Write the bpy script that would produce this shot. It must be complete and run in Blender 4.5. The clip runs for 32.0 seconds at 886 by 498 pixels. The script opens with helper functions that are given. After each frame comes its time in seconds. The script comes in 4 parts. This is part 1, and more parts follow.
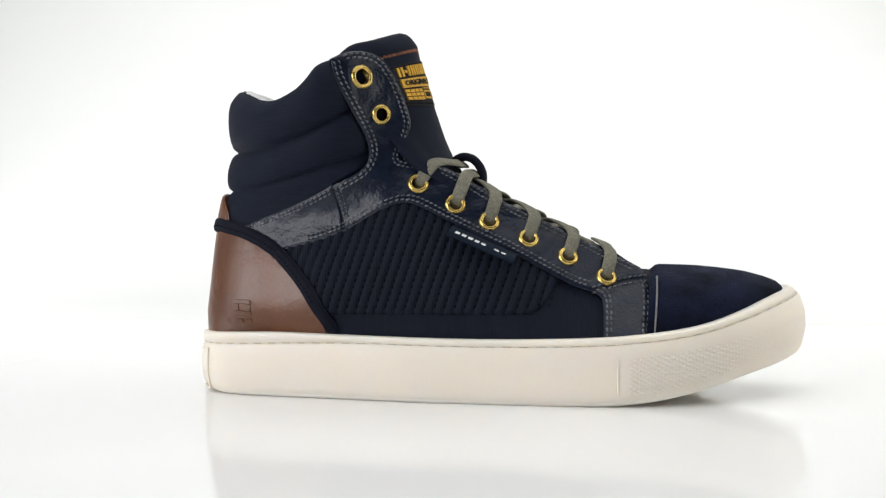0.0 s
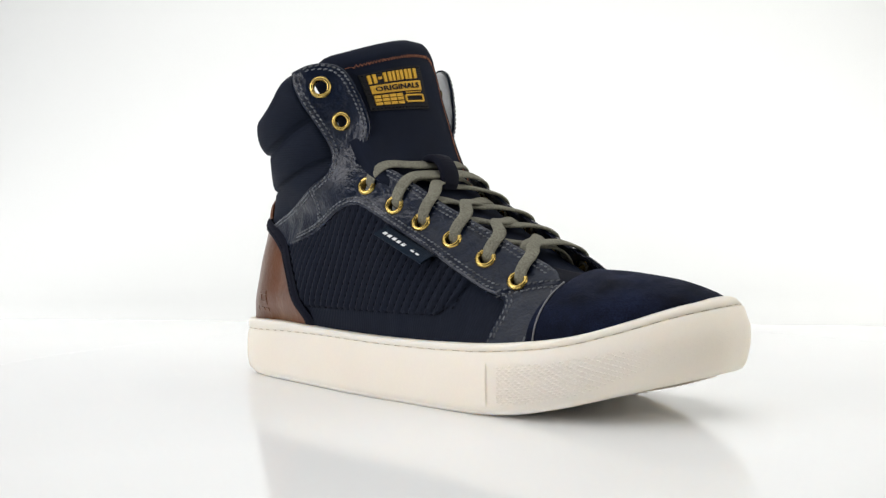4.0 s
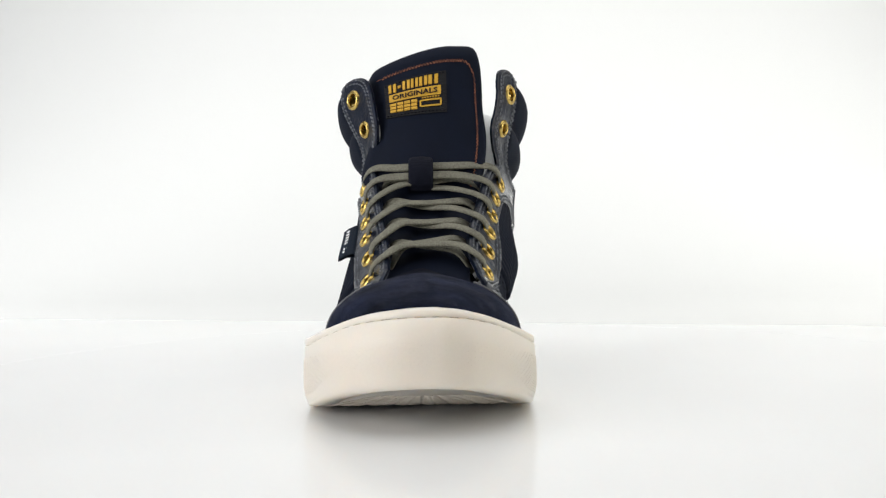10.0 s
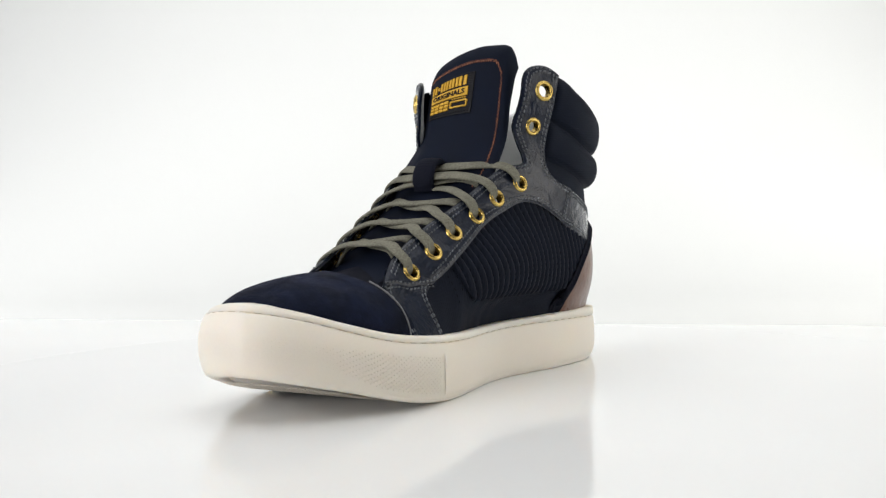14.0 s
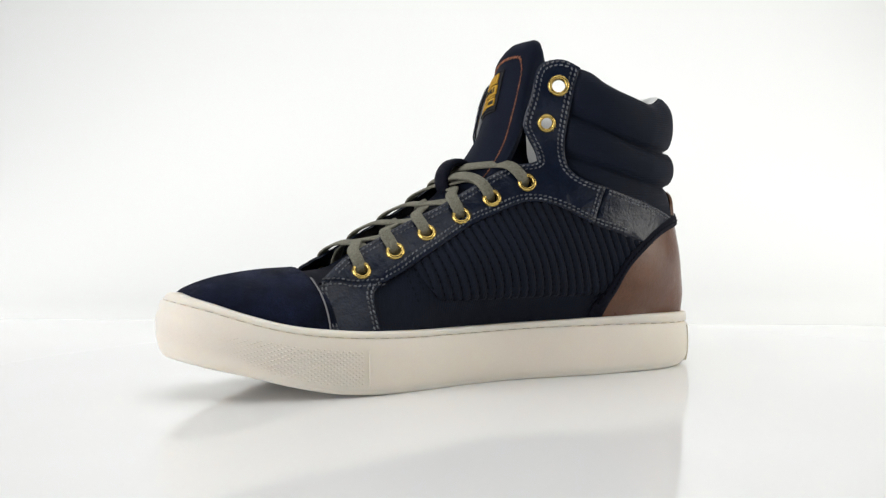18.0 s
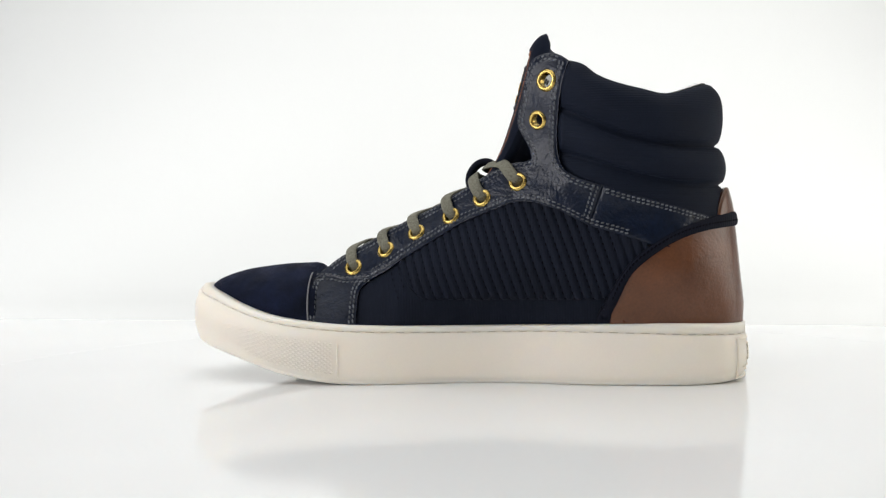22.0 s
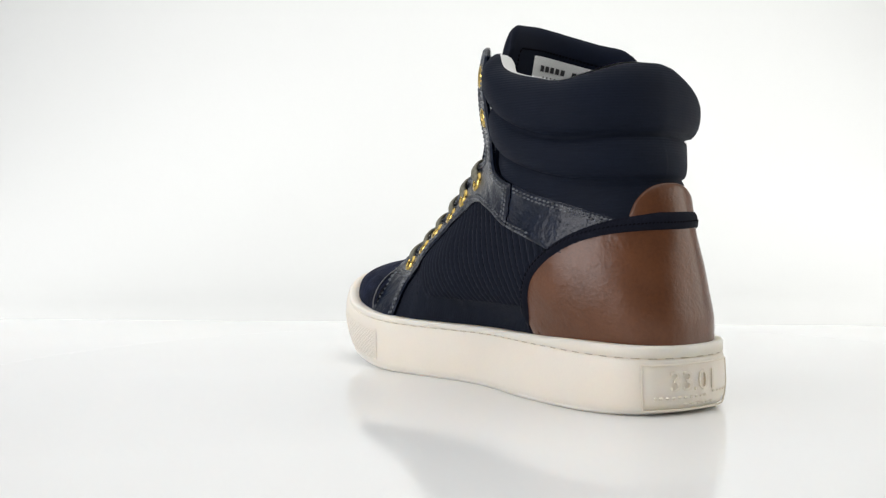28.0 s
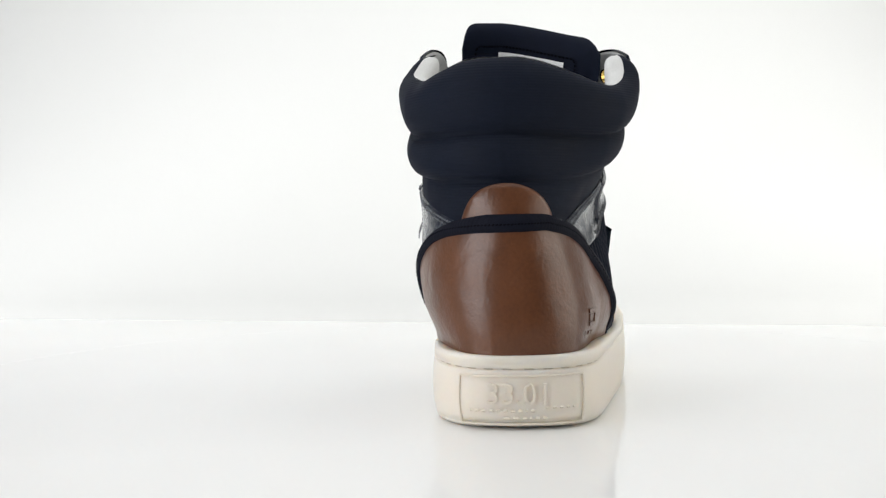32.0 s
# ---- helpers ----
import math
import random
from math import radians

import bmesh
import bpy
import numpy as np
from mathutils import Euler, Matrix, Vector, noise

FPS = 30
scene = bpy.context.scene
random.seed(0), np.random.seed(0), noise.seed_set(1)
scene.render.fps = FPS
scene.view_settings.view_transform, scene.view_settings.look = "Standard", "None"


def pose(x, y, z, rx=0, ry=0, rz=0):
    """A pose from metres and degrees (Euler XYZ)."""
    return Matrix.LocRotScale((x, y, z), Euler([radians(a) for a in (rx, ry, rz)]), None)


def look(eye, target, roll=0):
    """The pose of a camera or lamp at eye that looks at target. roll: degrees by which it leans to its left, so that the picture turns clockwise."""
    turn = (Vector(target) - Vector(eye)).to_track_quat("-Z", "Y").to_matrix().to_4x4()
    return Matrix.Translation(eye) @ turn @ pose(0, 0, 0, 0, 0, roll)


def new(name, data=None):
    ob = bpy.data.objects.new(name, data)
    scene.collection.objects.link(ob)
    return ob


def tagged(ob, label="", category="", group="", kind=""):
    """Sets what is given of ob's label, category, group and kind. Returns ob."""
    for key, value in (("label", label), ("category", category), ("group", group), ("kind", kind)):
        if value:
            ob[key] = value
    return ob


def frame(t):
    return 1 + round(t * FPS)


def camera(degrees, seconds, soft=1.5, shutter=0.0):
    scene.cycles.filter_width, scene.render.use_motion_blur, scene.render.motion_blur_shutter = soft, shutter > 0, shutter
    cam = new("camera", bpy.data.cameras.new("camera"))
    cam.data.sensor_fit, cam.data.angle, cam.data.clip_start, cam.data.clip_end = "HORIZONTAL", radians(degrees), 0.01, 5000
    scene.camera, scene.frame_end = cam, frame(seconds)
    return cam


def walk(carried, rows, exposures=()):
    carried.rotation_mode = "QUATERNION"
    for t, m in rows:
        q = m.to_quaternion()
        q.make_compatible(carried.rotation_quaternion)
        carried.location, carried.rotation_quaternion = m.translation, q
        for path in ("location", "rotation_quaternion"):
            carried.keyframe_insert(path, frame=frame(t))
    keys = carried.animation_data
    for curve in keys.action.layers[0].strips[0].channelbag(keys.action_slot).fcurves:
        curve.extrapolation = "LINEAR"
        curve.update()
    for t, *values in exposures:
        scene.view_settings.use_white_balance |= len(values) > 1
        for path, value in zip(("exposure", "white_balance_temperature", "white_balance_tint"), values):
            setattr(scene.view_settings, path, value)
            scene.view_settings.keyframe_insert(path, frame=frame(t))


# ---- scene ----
from mathutils import geometry, noise

FLOOR_EYE = pose(0.0, -0.585, 0.0862, 88.314, 0.773, 1.700)
cam = camera(43.078, 32.0, soft=1.3)
walk(cam, [(0.0, FLOOR_EYE), (32.0, FLOOR_EYE)], exposures=[(0.0, 0.40), (3.0, 0.35), (5.5, 0.33), (9.5, 0.28), (32.0, 0.27)])

# ---- unseen studio light: a big overhead softbox, two side softboxes and two lamps added to brighten the backdrop ----
world = bpy.data.worlds.new("studio_world")
scene.world = world
world.use_nodes = True
world.node_tree.nodes["Background"].inputs[0].default_value = (1, 1, 1, 1)
world.node_tree.nodes["Background"].inputs[1].default_value = 0.2


def softbox(name, eye, target, width, height, watts, tint=(1, 1, 1)):
    data = bpy.data.lights.new(name, "AREA")
    data.shape, data.size, data.size_y, data.energy, data.color = "RECTANGLE", width, height, watts, tint
    ob = new(name, data)
    ob.matrix_world = look(eye, target)
    return ob


overhead = softbox("overhead_softbox", (0.0, 0.0, 1.45), (0, 0.0, 0), 2.6, 2.6, 13.4)
overhead.data.spread = math.radians(150)
softbox("side_softbox", (-1.27, -0.85, 0.42), (0, 0, 0.05), 1.1, 0.8, 12.0, (1.0, 0.985, 1.0))
softbox("side_softbox", (1.45, -0.15, 0.42), (0, 0, 0.05), 1.3, 0.8, 6.6, (1, 0.955, 0.86))
# added unseen fill, one each side, to lift the backdrop's brightness
for side, watts in ((-1, 3.7), (1, 4.2)):
    lamp = softbox("backdrop_fill_lamp", (1.5 * side, -0.1, 0.40), (0.30 * side, 1.45, 0.10), 0.4, 0.6, watts)
    lamp.data.spread = math.radians(95)


# ---- materials ----
def material(name, base, rough=0.5, metal=0.0, grain=0.0, grain_scale=800.0, bump=0.0, blotch=0.0, blotch_scale=60.0, coat=0.0, sheen=0.0, vary=0.0, detail=3.0, spec=0.5, crease=0.0):
    """A surface with fine grain, broad unevenness and relief; scales are per metre."""
    m = bpy.data.materials.new(name)
    m.use_nodes = True
    nt = m.node_tree
    b = nt.nodes["Principled BSDF"]
    b.inputs["Roughness"].default_value, b.inputs["Metallic"].default_value = rough, metal
    b.inputs["Coat Weight"].default_value, b.inputs["Sheen Weight"].default_value = coat, sheen
    b.inputs["Specular IOR Level"].default_value = spec
    b.inputs["Coat Roughness"].default_value = 0.2
    co = nt.nodes.new("ShaderNodeTexCoord")
    fine = nt.nodes.new("ShaderNodeTexNoise")
    fine.inputs["Scale"].default_value, fine.inputs["Detail"].default_value = grain_scale, detail
    wide = nt.nodes.new("ShaderNodeTexNoise")
    wide.inputs["Scale"].default_value, wide.inputs["Detail"].default_value = blotch_scale, 4.0
    for n in (fine, wide):
        nt.links.new(co.outputs["Object"], n.inputs["Vector"])
    def mix(source, amount, colour):
        r = nt.nodes.new("ShaderNodeMapRange")
        r.inputs["From Min"].default_value, r.inputs["From Max"].default_value = 0.2, 0.7
        r.inputs["To Min"].default_value, r.inputs["To Max"].default_value = 1 - amount, 1 + amount
        nt.links.new(source, r.inputs["Value"])
        h = nt.nodes.new("ShaderNodeHueSaturation")
        nt.links.new(r.outputs["Result"], h.inputs["Value"])
        if isinstance(colour, tuple):
            h.inputs["Color"].default_value = (*colour, 1)
        else:
            nt.links.new(colour, h.inputs["Color"])
        return h.outputs["Color"]
    c = mix(fine.outputs["Fac"], grain, tuple(base))
    c = mix(wide.outputs["Fac"], blotch, c)
    if vary:
        info = nt.nodes.new("ShaderNodeNewGeometry")
        c = mix(info.outputs["Random Per Island"], vary, c)
    nt.links.new(c, b.inputs["Base Color"])
    if sheen:
        b.inputs["Sheen Tint"].default_value = (*[min(1, 3 * v + 0.05) for v in base], 1)
        b.inputs["Sheen Roughness"].default_value = 0.4
    if blotch:
        r = nt.nodes.new("ShaderNodeMapRange")
        r.inputs["To Min"].default_value, r.inputs["To Max"].default_value = max(rough - 0.13, 0.03), min(rough + 0.13, 1)
        nt.links.new(wide.outputs["Fac"], r.inputs["Value"])
        nt.links.new(r.outputs["Result"], b.inputs["Roughness"])
    if bump:
        bp = nt.nodes.new("ShaderNodeBump")
        bp.inputs["Strength"].default_value, bp.inputs["Distance"].default_value = bump, 0.0006
        nt.links.new(fine.outputs["Fac"], bp.inputs["Height"])
        nt.links.new(bp.outputs["Normal"], b.inputs["Normal"])
        if coat:
            nt.links.new(bp.outputs["Normal"], b.inputs["Coat Normal"])
        if crease:
            fold = nt.nodes.new("ShaderNodeTexNoise")
            fold.inputs["Scale"].default_value, fold.inputs["Detail"].default_value, fold.inputs["Distortion"].default_value = 80.0, 3.5, 0.5
            nt.links.new(co.outputs["Object"], fold.inputs["Vector"])
            b2 = nt.nodes.new("ShaderNodeBump")
            b2.inputs["Strength"].default_value, b2.inputs["Distance"].default_value = crease, 0.0017
            nt.links.new(fold.outputs["Fac"], b2.inputs["Height"])
            nt.links.new(b2.outputs["Normal"], bp.inputs["Normal"])
    return m


def woven(name, base, rough, pitch, depth, axis="Z", sheen=0.3, blotch=0.12):
    """Knit or woven cloth: fine wales across one axis over broad unevenness."""
    m = material(name, base, rough, grain=0.12, grain_scale=1500, blotch=blotch, blotch_scale=45, sheen=sheen, spec=0.12)
    nt = m.node_tree
    b = nt.nodes["Principled BSDF"]
    co = [n for n in nt.nodes if n.type == "TEX_COORD"][0]
    w = nt.nodes.new("ShaderNodeTexWave")
    w.bands_direction = axis
    w.inputs["Scale"].default_value = 1.0 / (pitch * 20) * 3.1416
    w.inputs["Distortion"].default_value, w.inputs["Detail Scale"].default_value = 1.2, 4.0
    nt.links.new(co.outputs["Object"], w.inputs["Vector"])
    bp = nt.nodes.new("ShaderNodeBump")
    bp.inputs["Strength"].default_value, bp.inputs["Distance"].default_value = depth, 0.0005
    nt.links.new(w.outputs["Fac"], bp.inputs["Height"])
    nt.links.new(bp.outputs["Normal"], b.inputs["Normal"])
    return m


NAVY_LEATHER = material("navy_leather", (0.0034, 0.0068, 0.0175), 0.34, grain=0.3, grain_scale=700, bump=0.45, blotch=0.22, blotch_scale=90, coat=1.0, spec=0.12, crease=0.75)
NAVY_LEATHER.node_tree.nodes["Principled BSDF"].inputs["Coat Roughness"].default_value = 0.10
NAVY_LEATHER.node_tree.nodes["Principled BSDF"].inputs["Coat IOR"].default_value = 1.25
NEOPRENE = woven("navy_neoprene", (0.0050, 0.0078, 0.0165), 0.72, 0.0006, 0.16, "Z", 0.05)
TONGUE_CLOTH = material("smooth_navy_tongue_cloth", (0.0040, 0.0064, 0.0150), 0.72, grain=0.15, grain_scale=1600, bump=0.12, blotch=0.2, blotch_scale=50, sheen=0.04, spec=0.10)
RIB_CLOTH = woven("navy_ribbed_cloth", (0.0062, 0.0086, 0.0165), 0.8, 0.0007, 0.25, "X", 0.10)
FLAT_CLOTH = woven("navy_plain_cloth", (0.0042, 0.0052, 0.0115), 0.78, 0.0006, 0.2, "X", 0.03)
SUEDE = material("navy_suede", (0.0036, 0.0055, 0.0145), 0.95, grain=0.6, grain_scale=1500, bump=0.8, blotch=0.9, blotch_scale=60, sheen=0.45, spec=0.1)
# the suede's nap lies in brushed patches that catch the light unevenly
suede_nodes = SUEDE.node_tree
nap = suede_nodes.nodes.new("ShaderNodeTexNoise")
nap.inputs["Scale"].default_value, nap.inputs["Detail"].default_value, nap.inputs["Distortion"].default_value = 75.0, 6.0, 1.2
nap_range = suede_nodes.nodes.new("ShaderNodeMapRange")
nap_range.inputs["From Min"].default_value, nap_range.inputs["From Max"].default_value = 0.35, 0.68
nap_range.inputs["To Min"].default_value, nap_range.inputs["To Max"].default_value = 0.12, 1.0
suede_nodes.links.new([n for n in suede_nodes.nodes if n.type == "TEX_COORD"][0].outputs["Object"], nap.inputs["Vector"])
suede_nodes.links.new(nap.outputs["Fac"], nap_range.inputs["Value"])
suede_nodes.links.new(nap_range.outputs["Result"], suede_nodes.nodes["Principled BSDF"].inputs["Sheen Weight"])
BROWN = material("brown_leather", (0.094, 0.033, 0.0122), 0.32, grain=0.14, grain_scale=700, bump=0.18, blotch=0.28, blotch_scale=45, coat=0.22, spec=0.34, crease=0.40)
BROWN.node_tree.nodes["Principled BSDF"].inputs["Coat Roughness"].default_value = 0.36
RUBBER = material("cream_rubber", (0.77, 0.715, 0.628), 0.5, grain=0.012, grain_scale=900, bump=0.02, blotch=0.02, blotch_scale=30)
soft_rubber = RUBBER.node_tree.nodes["Principled BSDF"]
soft_rubber.inputs["Subsurface Weight"].default_value, soft_rubber.inputs["Subsurface Scale"].default_value = 0.75, 0.010
soft_rubber.inputs["Subsurface Radius"].default_value = (1.0, 0.85, 0.65)
RUBBER_RELIEF = material("cream_rubber_texture", (0.77, 0.715, 0.628), 0.5, grain=0.012, grain_scale=900, blotch=0.02, blotch_scale=30)
# cream darkened to carry the shade of the embossed heel marks
RUBBER_MARK_SHADE = material("cream_rubber_shaded_relief", (0.72, 0.660, 0.56), 0.6, grain=0.03, grain_scale=900, blotch=0.03)
# darker cream that paints in the shade round the sole's seam stitches
STITCH_SHADE = material("cream_stitch_shadow", (0.50, 0.44, 0.36), 0.8, grain=0.1, grain_scale=900, blotch=0.1)
BRASS = material("brass", (0.52, 0.37, 0.11), 0.26, 1.0, grain=0.06, grain_scale=900, bump=0.05, blotch=0.12, blotch_scale=200)
LACE = material("grey_green_lace", (0.150, 0.146, 0.114), 0.85, grain=0.4, grain_scale=1100, bump=1.0, blotch=0.18, blotch_scale=120, sheen=0.1, spec=0.2)
THREAD = material("grey_blue_thread", (0.078, 0.085, 0.096), 0.75, grain=0.3, grain_scale=2500, bump=0.3, blotch=0.2, vary=0.4)
DARK_THREAD = material("dark_thread", (0.0022, 0.0026, 0.005), 0.95, spec=0.05, grain=0.3, grain_scale=2500, blotch=0.1, vary=0.2)
ORANGE = material("orange_thread", (0.19, 0.066, 0.030), 0.75, grain=0.3, grain_scale=2500, blotch=0.2, vary=0.4)
LINING = material("pale_grey_lining", (0.66, 0.67, 0.66), 0.85, grain=0.05, grain_scale=1200, bump=0.2, blotch=0.06)
BACKING = material("grey_leather_backing", (0.52, 0.53, 0.53), 0.6, grain=0.1, grain_scale=900, bump=0.3, blotch=0.15)
EDGE = material("raw_grey_edge", (0.16, 0.16, 0.17), 0.85, grain=0.3, grain_scale=1200, bump=0.4, blotch=0.2)
LABEL = woven("black_label_cloth", (0.016, 0.016, 0.018), 0.8, 0.0005, 0.4, "Z", 0.1)
YELLOW = material("yellow_thread", (0.52, 0.29, 0.016), 0.65, grain=0.22, grain_scale=2600, bump=0.4, blotch=0.1)
TAG = woven("navy_tag_cloth", (0.0045, 0.010, 0.020), 0.7, 0.0005, 0.3, "X", 0.2)
WHITE = material("white_thread", (0.72, 0.74, 0.74), 0.7, grain=0.15, grain_scale=2500, blotch=0.05)
INK = material("dark_ink", (0.03, 0.03, 0.035), 0.7, grain=0.1, blotch=0.1)
ACRYLIC = material("white_acrylic", (0.86, 0.865, 0.86), 0.03, grain=0.004, grain_scale=300, blotch=0.008, blotch_scale=4)
ACRYLIC.node_tree.nodes["Principled BSDF"].inputs["IOR"].default_value = 1.26
pb = ACRYLIC.node_tree.nodes["Principled BSDF"]
pb.inputs["Subsurface Weight"].default_value, pb.inputs["Subsurface Scale"].default_value = 0.35, 0.010
pb.inputs["Subsurface Radius"].default_value = (1.0, 0.9, 0.85)
# greys for added unseen walls, set for contrast in the leather's reflections
SIDE_WALL = material("pale_grey_reflection_wall", (0.40, 0.40, 0.41), 0.9, grain=0.05, grain_scale=300, blotch=0.08, blotch_scale=3)
GREY_WALL = material("grey_reflection_wall", (0.14, 0.14, 0.145), 0.9, grain=0.05, grain_scale=300, blotch=0.08, blotch_scale=3)
PAPER = material("white_backdrop_paper", (0.76, 0.77, 0.76), 0.9, grain=0.01, grain_scale=500, blotch=0.012, blotch_scale=2)


# ---- building helpers ----
AXIS = Vector((0.1415, 0.0256, 0.0005))


def part(name, verts, faces, mat, parent=None, label="", kind="", smooth=True, base=AXIS):
    """One mesh object, given in the shoe's own measure (x from heel to toe, z up)."""
    me = bpy.data.meshes.new(name)
    me.from_pydata([tuple(Vector(v) - base) for v in verts], [], [tuple(f) for f in faces])
    me.materials.append(mat)
    if smooth:
        me.shade_smooth()
    me.update()
    ob = new(name, me)
    if parent:
        ob.parent = parent
    return tagged(ob, label=label, kind=kind)


class Bag:
    """Collects many small pieces into one mesh."""
    def __init__(self):
        self.v, self.f = [], []

    def add(self, verts, faces):
        n = len(self.v)
        self.v += [tuple(p) for p in verts]
        self.f += [tuple(n + i for i in q) for q in faces]


def grid_faces(rows, cols, loop=False):
    out = []
    for i in range(rows - 1):
        for j in range(cols if loop else cols - 1):
            k = (j + 1) % cols
            out.append((i * cols + j, i * cols + k, (i + 1) * cols + k, (i + 1) * cols + j))
    return out


def curve(points, step=None, n=None, closed=False):
    """A smooth line through points of any dimension, evenly spaced."""
    p = np.array(points, float)
    m = len(p)
    dense = []
    spans = m if closed else m - 1
    for i in range(spans):
        a, b, c, d = (p[(i + k) % m] if closed else p[min(max(i + k, 0), m - 1)] for k in (-1, 0, 1, 2))
        for q in range(12):
            t = q / 12
            dense.append(0.5 * (2 * b + (c - a) * t + (2 * a - 5 * b + 4 * c - d) * t * t + (3 * b - a - 3 * c + d) * t ** 3))
    dense.append(p[0] if closed else p[-1])
    dense = np.array(dense)
    run = np.concatenate([[0], np.cumsum(np.linalg.norm(np.diff(dense, axis=0), axis=1))])
    count = n or max(2, int(round(run[-1] / step)) + 1)
    s = np.linspace(0, run[-1], count)
    out = np.stack([np.interp(s, run, dense[:, k]) for k in range(p.shape[1])], 1)
    return out[:-1] if closed else out


def tube(path, width, height, ups, sides=10, caps=True, square=1.0):
    """A flattened cord along a path; ups gives its flat side's normal."""
    pts = [Vector(p) for p in path]
    verts = []
    for i, p in enumerate(pts):
        t = (pts[min(i + 1, len(pts) - 1)] - pts[max(i - 1, 0)]).normalized()
        up = Vector(ups[i]) if isinstance(ups, list) else Vector(ups)
        side = t.cross(up).normalized()
        up = side.cross(t).normalized()
        w = width[i] if isinstance(width, list) else width
        for k in range(sides):
            a = 2 * math.pi * k / sides
            c, d = (math.copysign(abs(f) ** square, f) for f in (math.cos(a), math.sin(a)))
            verts.append(p + side * c * w / 2 + up * d * height / 2)
    faces = grid_faces(len(pts), sides, True)
    if caps:
        faces += [tuple(range(sides - 1, -1, -1)), tuple(range(len(verts) - sides, len(verts)))]
    return verts, faces


def box_between(a, b, up, width, height):
    """A small rounded stitch from a to b."""
    a, b, up = Vector(a), Vector(b), Vector(up)
    t = (b - a).normalized()
    s = t.cross(up).normalized()
    v = [a, b]
    for p in (a.lerp(b, 0.22), a.lerp(b, 0.78)):
        v += [p + s * width / 2, p + up * height, p - s * width / 2]
    f = [(0, 2, 3), (0, 3, 4), (2, 5, 6, 3), (3, 6, 7, 4), (1, 6, 5), (1, 7, 6)]
    return v, f


def smooth_step(a, b, x):
    t = min(max((x - a) / (b - a), 0.0), 1.0)
    return t * t * (3 - 2 * t)


# ---- shape of the upper: side widths by station and height, heel line and rounding ----
STATIONS = [0.05, 0.08, 0.11, 0.14, 0.17, 0.205, 0.235]
LEVELS = [0.015, 0.03, 0.06, 0.09, 0.12, 0.15, 0.18]
WIDTH_R = [[.0288, .0336, .0280, .0236, .0478, .0542, .0524],
           [.0328, .0373, .0356, .0281, .0405, .0470, .0402],
           [.0411, .0408, .0382, .0351, .0266, .0262, .0226],
           [.0464, .0447, .0401, .0291, .0206, .0179, .0159],
           [.0519, .0480, .0363, .0186, .0087, .0066, .0067],
           [.0572, .0484, .0225, .0052, 0, 0, 0],
           [.0552, .0431, .0131, 0, 0, 0, 0]]
WIDTH_L = [[.0380, .0428, .0489, .0480, .0562, .0580, .0567],
           [.0337, .0377, .0470, .0462, .0498, .0552, .0497],
           [.0309, .0334, .0466, .0420, .0365, .0396, .0347],
           [.0330, .0325, .0453, .0334, .0227, .0228, .0212],
           [.0392, .0375, .0386, .0199, .0104, .0087, .0091],
           [.0461, .0410, .0243, .0036, 0, 0, 0],
           [.0484, .0412, .0184, 0, 0, 0, 0]]
HEEL_Z = [0.00, 0.032, 0.054, 0.080, 0.092, 0.102, 0.120, 0.150, 0.180]
HEEL_X = [.0052, .0058, .0080, .0105, .0124, .0152, .0174, .0190, .0230]
ROUND = 0.07
OUTER = 0.45  # the outer side of the collar turns in sooner behind


def spline(xs, ys, x):
    """Smooth curve through knots, held at its ends."""
    n = len(xs)
    if x <= xs[0]:
        return ys[0]
    if x >= xs[-1]:
        return ys[-1]
    i = max(k for k in range(n - 1) if xs[k] <= x)
    h = xs[i + 1] - xs[i]
    def slope(k):
        if k == 0:
            return (ys[1] - ys[0]) / (xs[1] - xs[0])
        if k == n - 1:
            return (ys[-1] - ys[-2]) / (xs[-1] - xs[-2])
        return (ys[k + 1] - ys[k - 1]) / (xs[k + 1] - xs[k - 1])
    u = (x - xs[i]) / h
    a, b = slope(i) * h, slope(i + 1) * h
    d = ys[i + 1] - ys[i]
    return ys[i] + u * (a + u * (3 * d - 2 * a - b + u * (a + b - 2 * d)))


def heel_middle(z):
    return spline([.0, .08, .112, .18], [.0085, .0085, .0115, .0120], z)


def heel_line(z):
    return spline(HEEL_Z, HEEL_X, z)


def to_u(side, x, z):
    q = max(x - heel_line(z), 0.0) / ROUND
    return side * (math.acos(1 - q) if q < 1 else math.pi / 2 + q - 1)


def to_x(u, z):
    a = abs(u)
    return heel_line(z) + ROUND * (1 - math.cos(a) if a < math.pi / 2 else 1 + a - math.pi / 2)


def skin(u, z):
    """A point of the upper's outer skin: u runs round the heel (negative on the outer side), z is the height."""
    side = 1 if u >= 0 else -1
    x = to_x(u, z)
    turn = math.sin(min(abs(u), math.pi / 2)) ** (spline([.03, .06, .085, .11, .14], [.80, .86, 1.02, 1.02, .98], z) + (OUTER if u < 0 else 0) * smooth_step(.098, .118, z))
    mid = heel_middle(z)
    return Vector((x, mid + (side * half_width(side, x, z) - mid) * turn, z))


def skin_normal(u, z):
    e = 1e-3
    du = skin(u + e, z) - skin(u - e, z)
    dz = skin(u, z + e * 0.05) - skin(u, z - e * 0.05)
    return dz.cross(du).normalized()


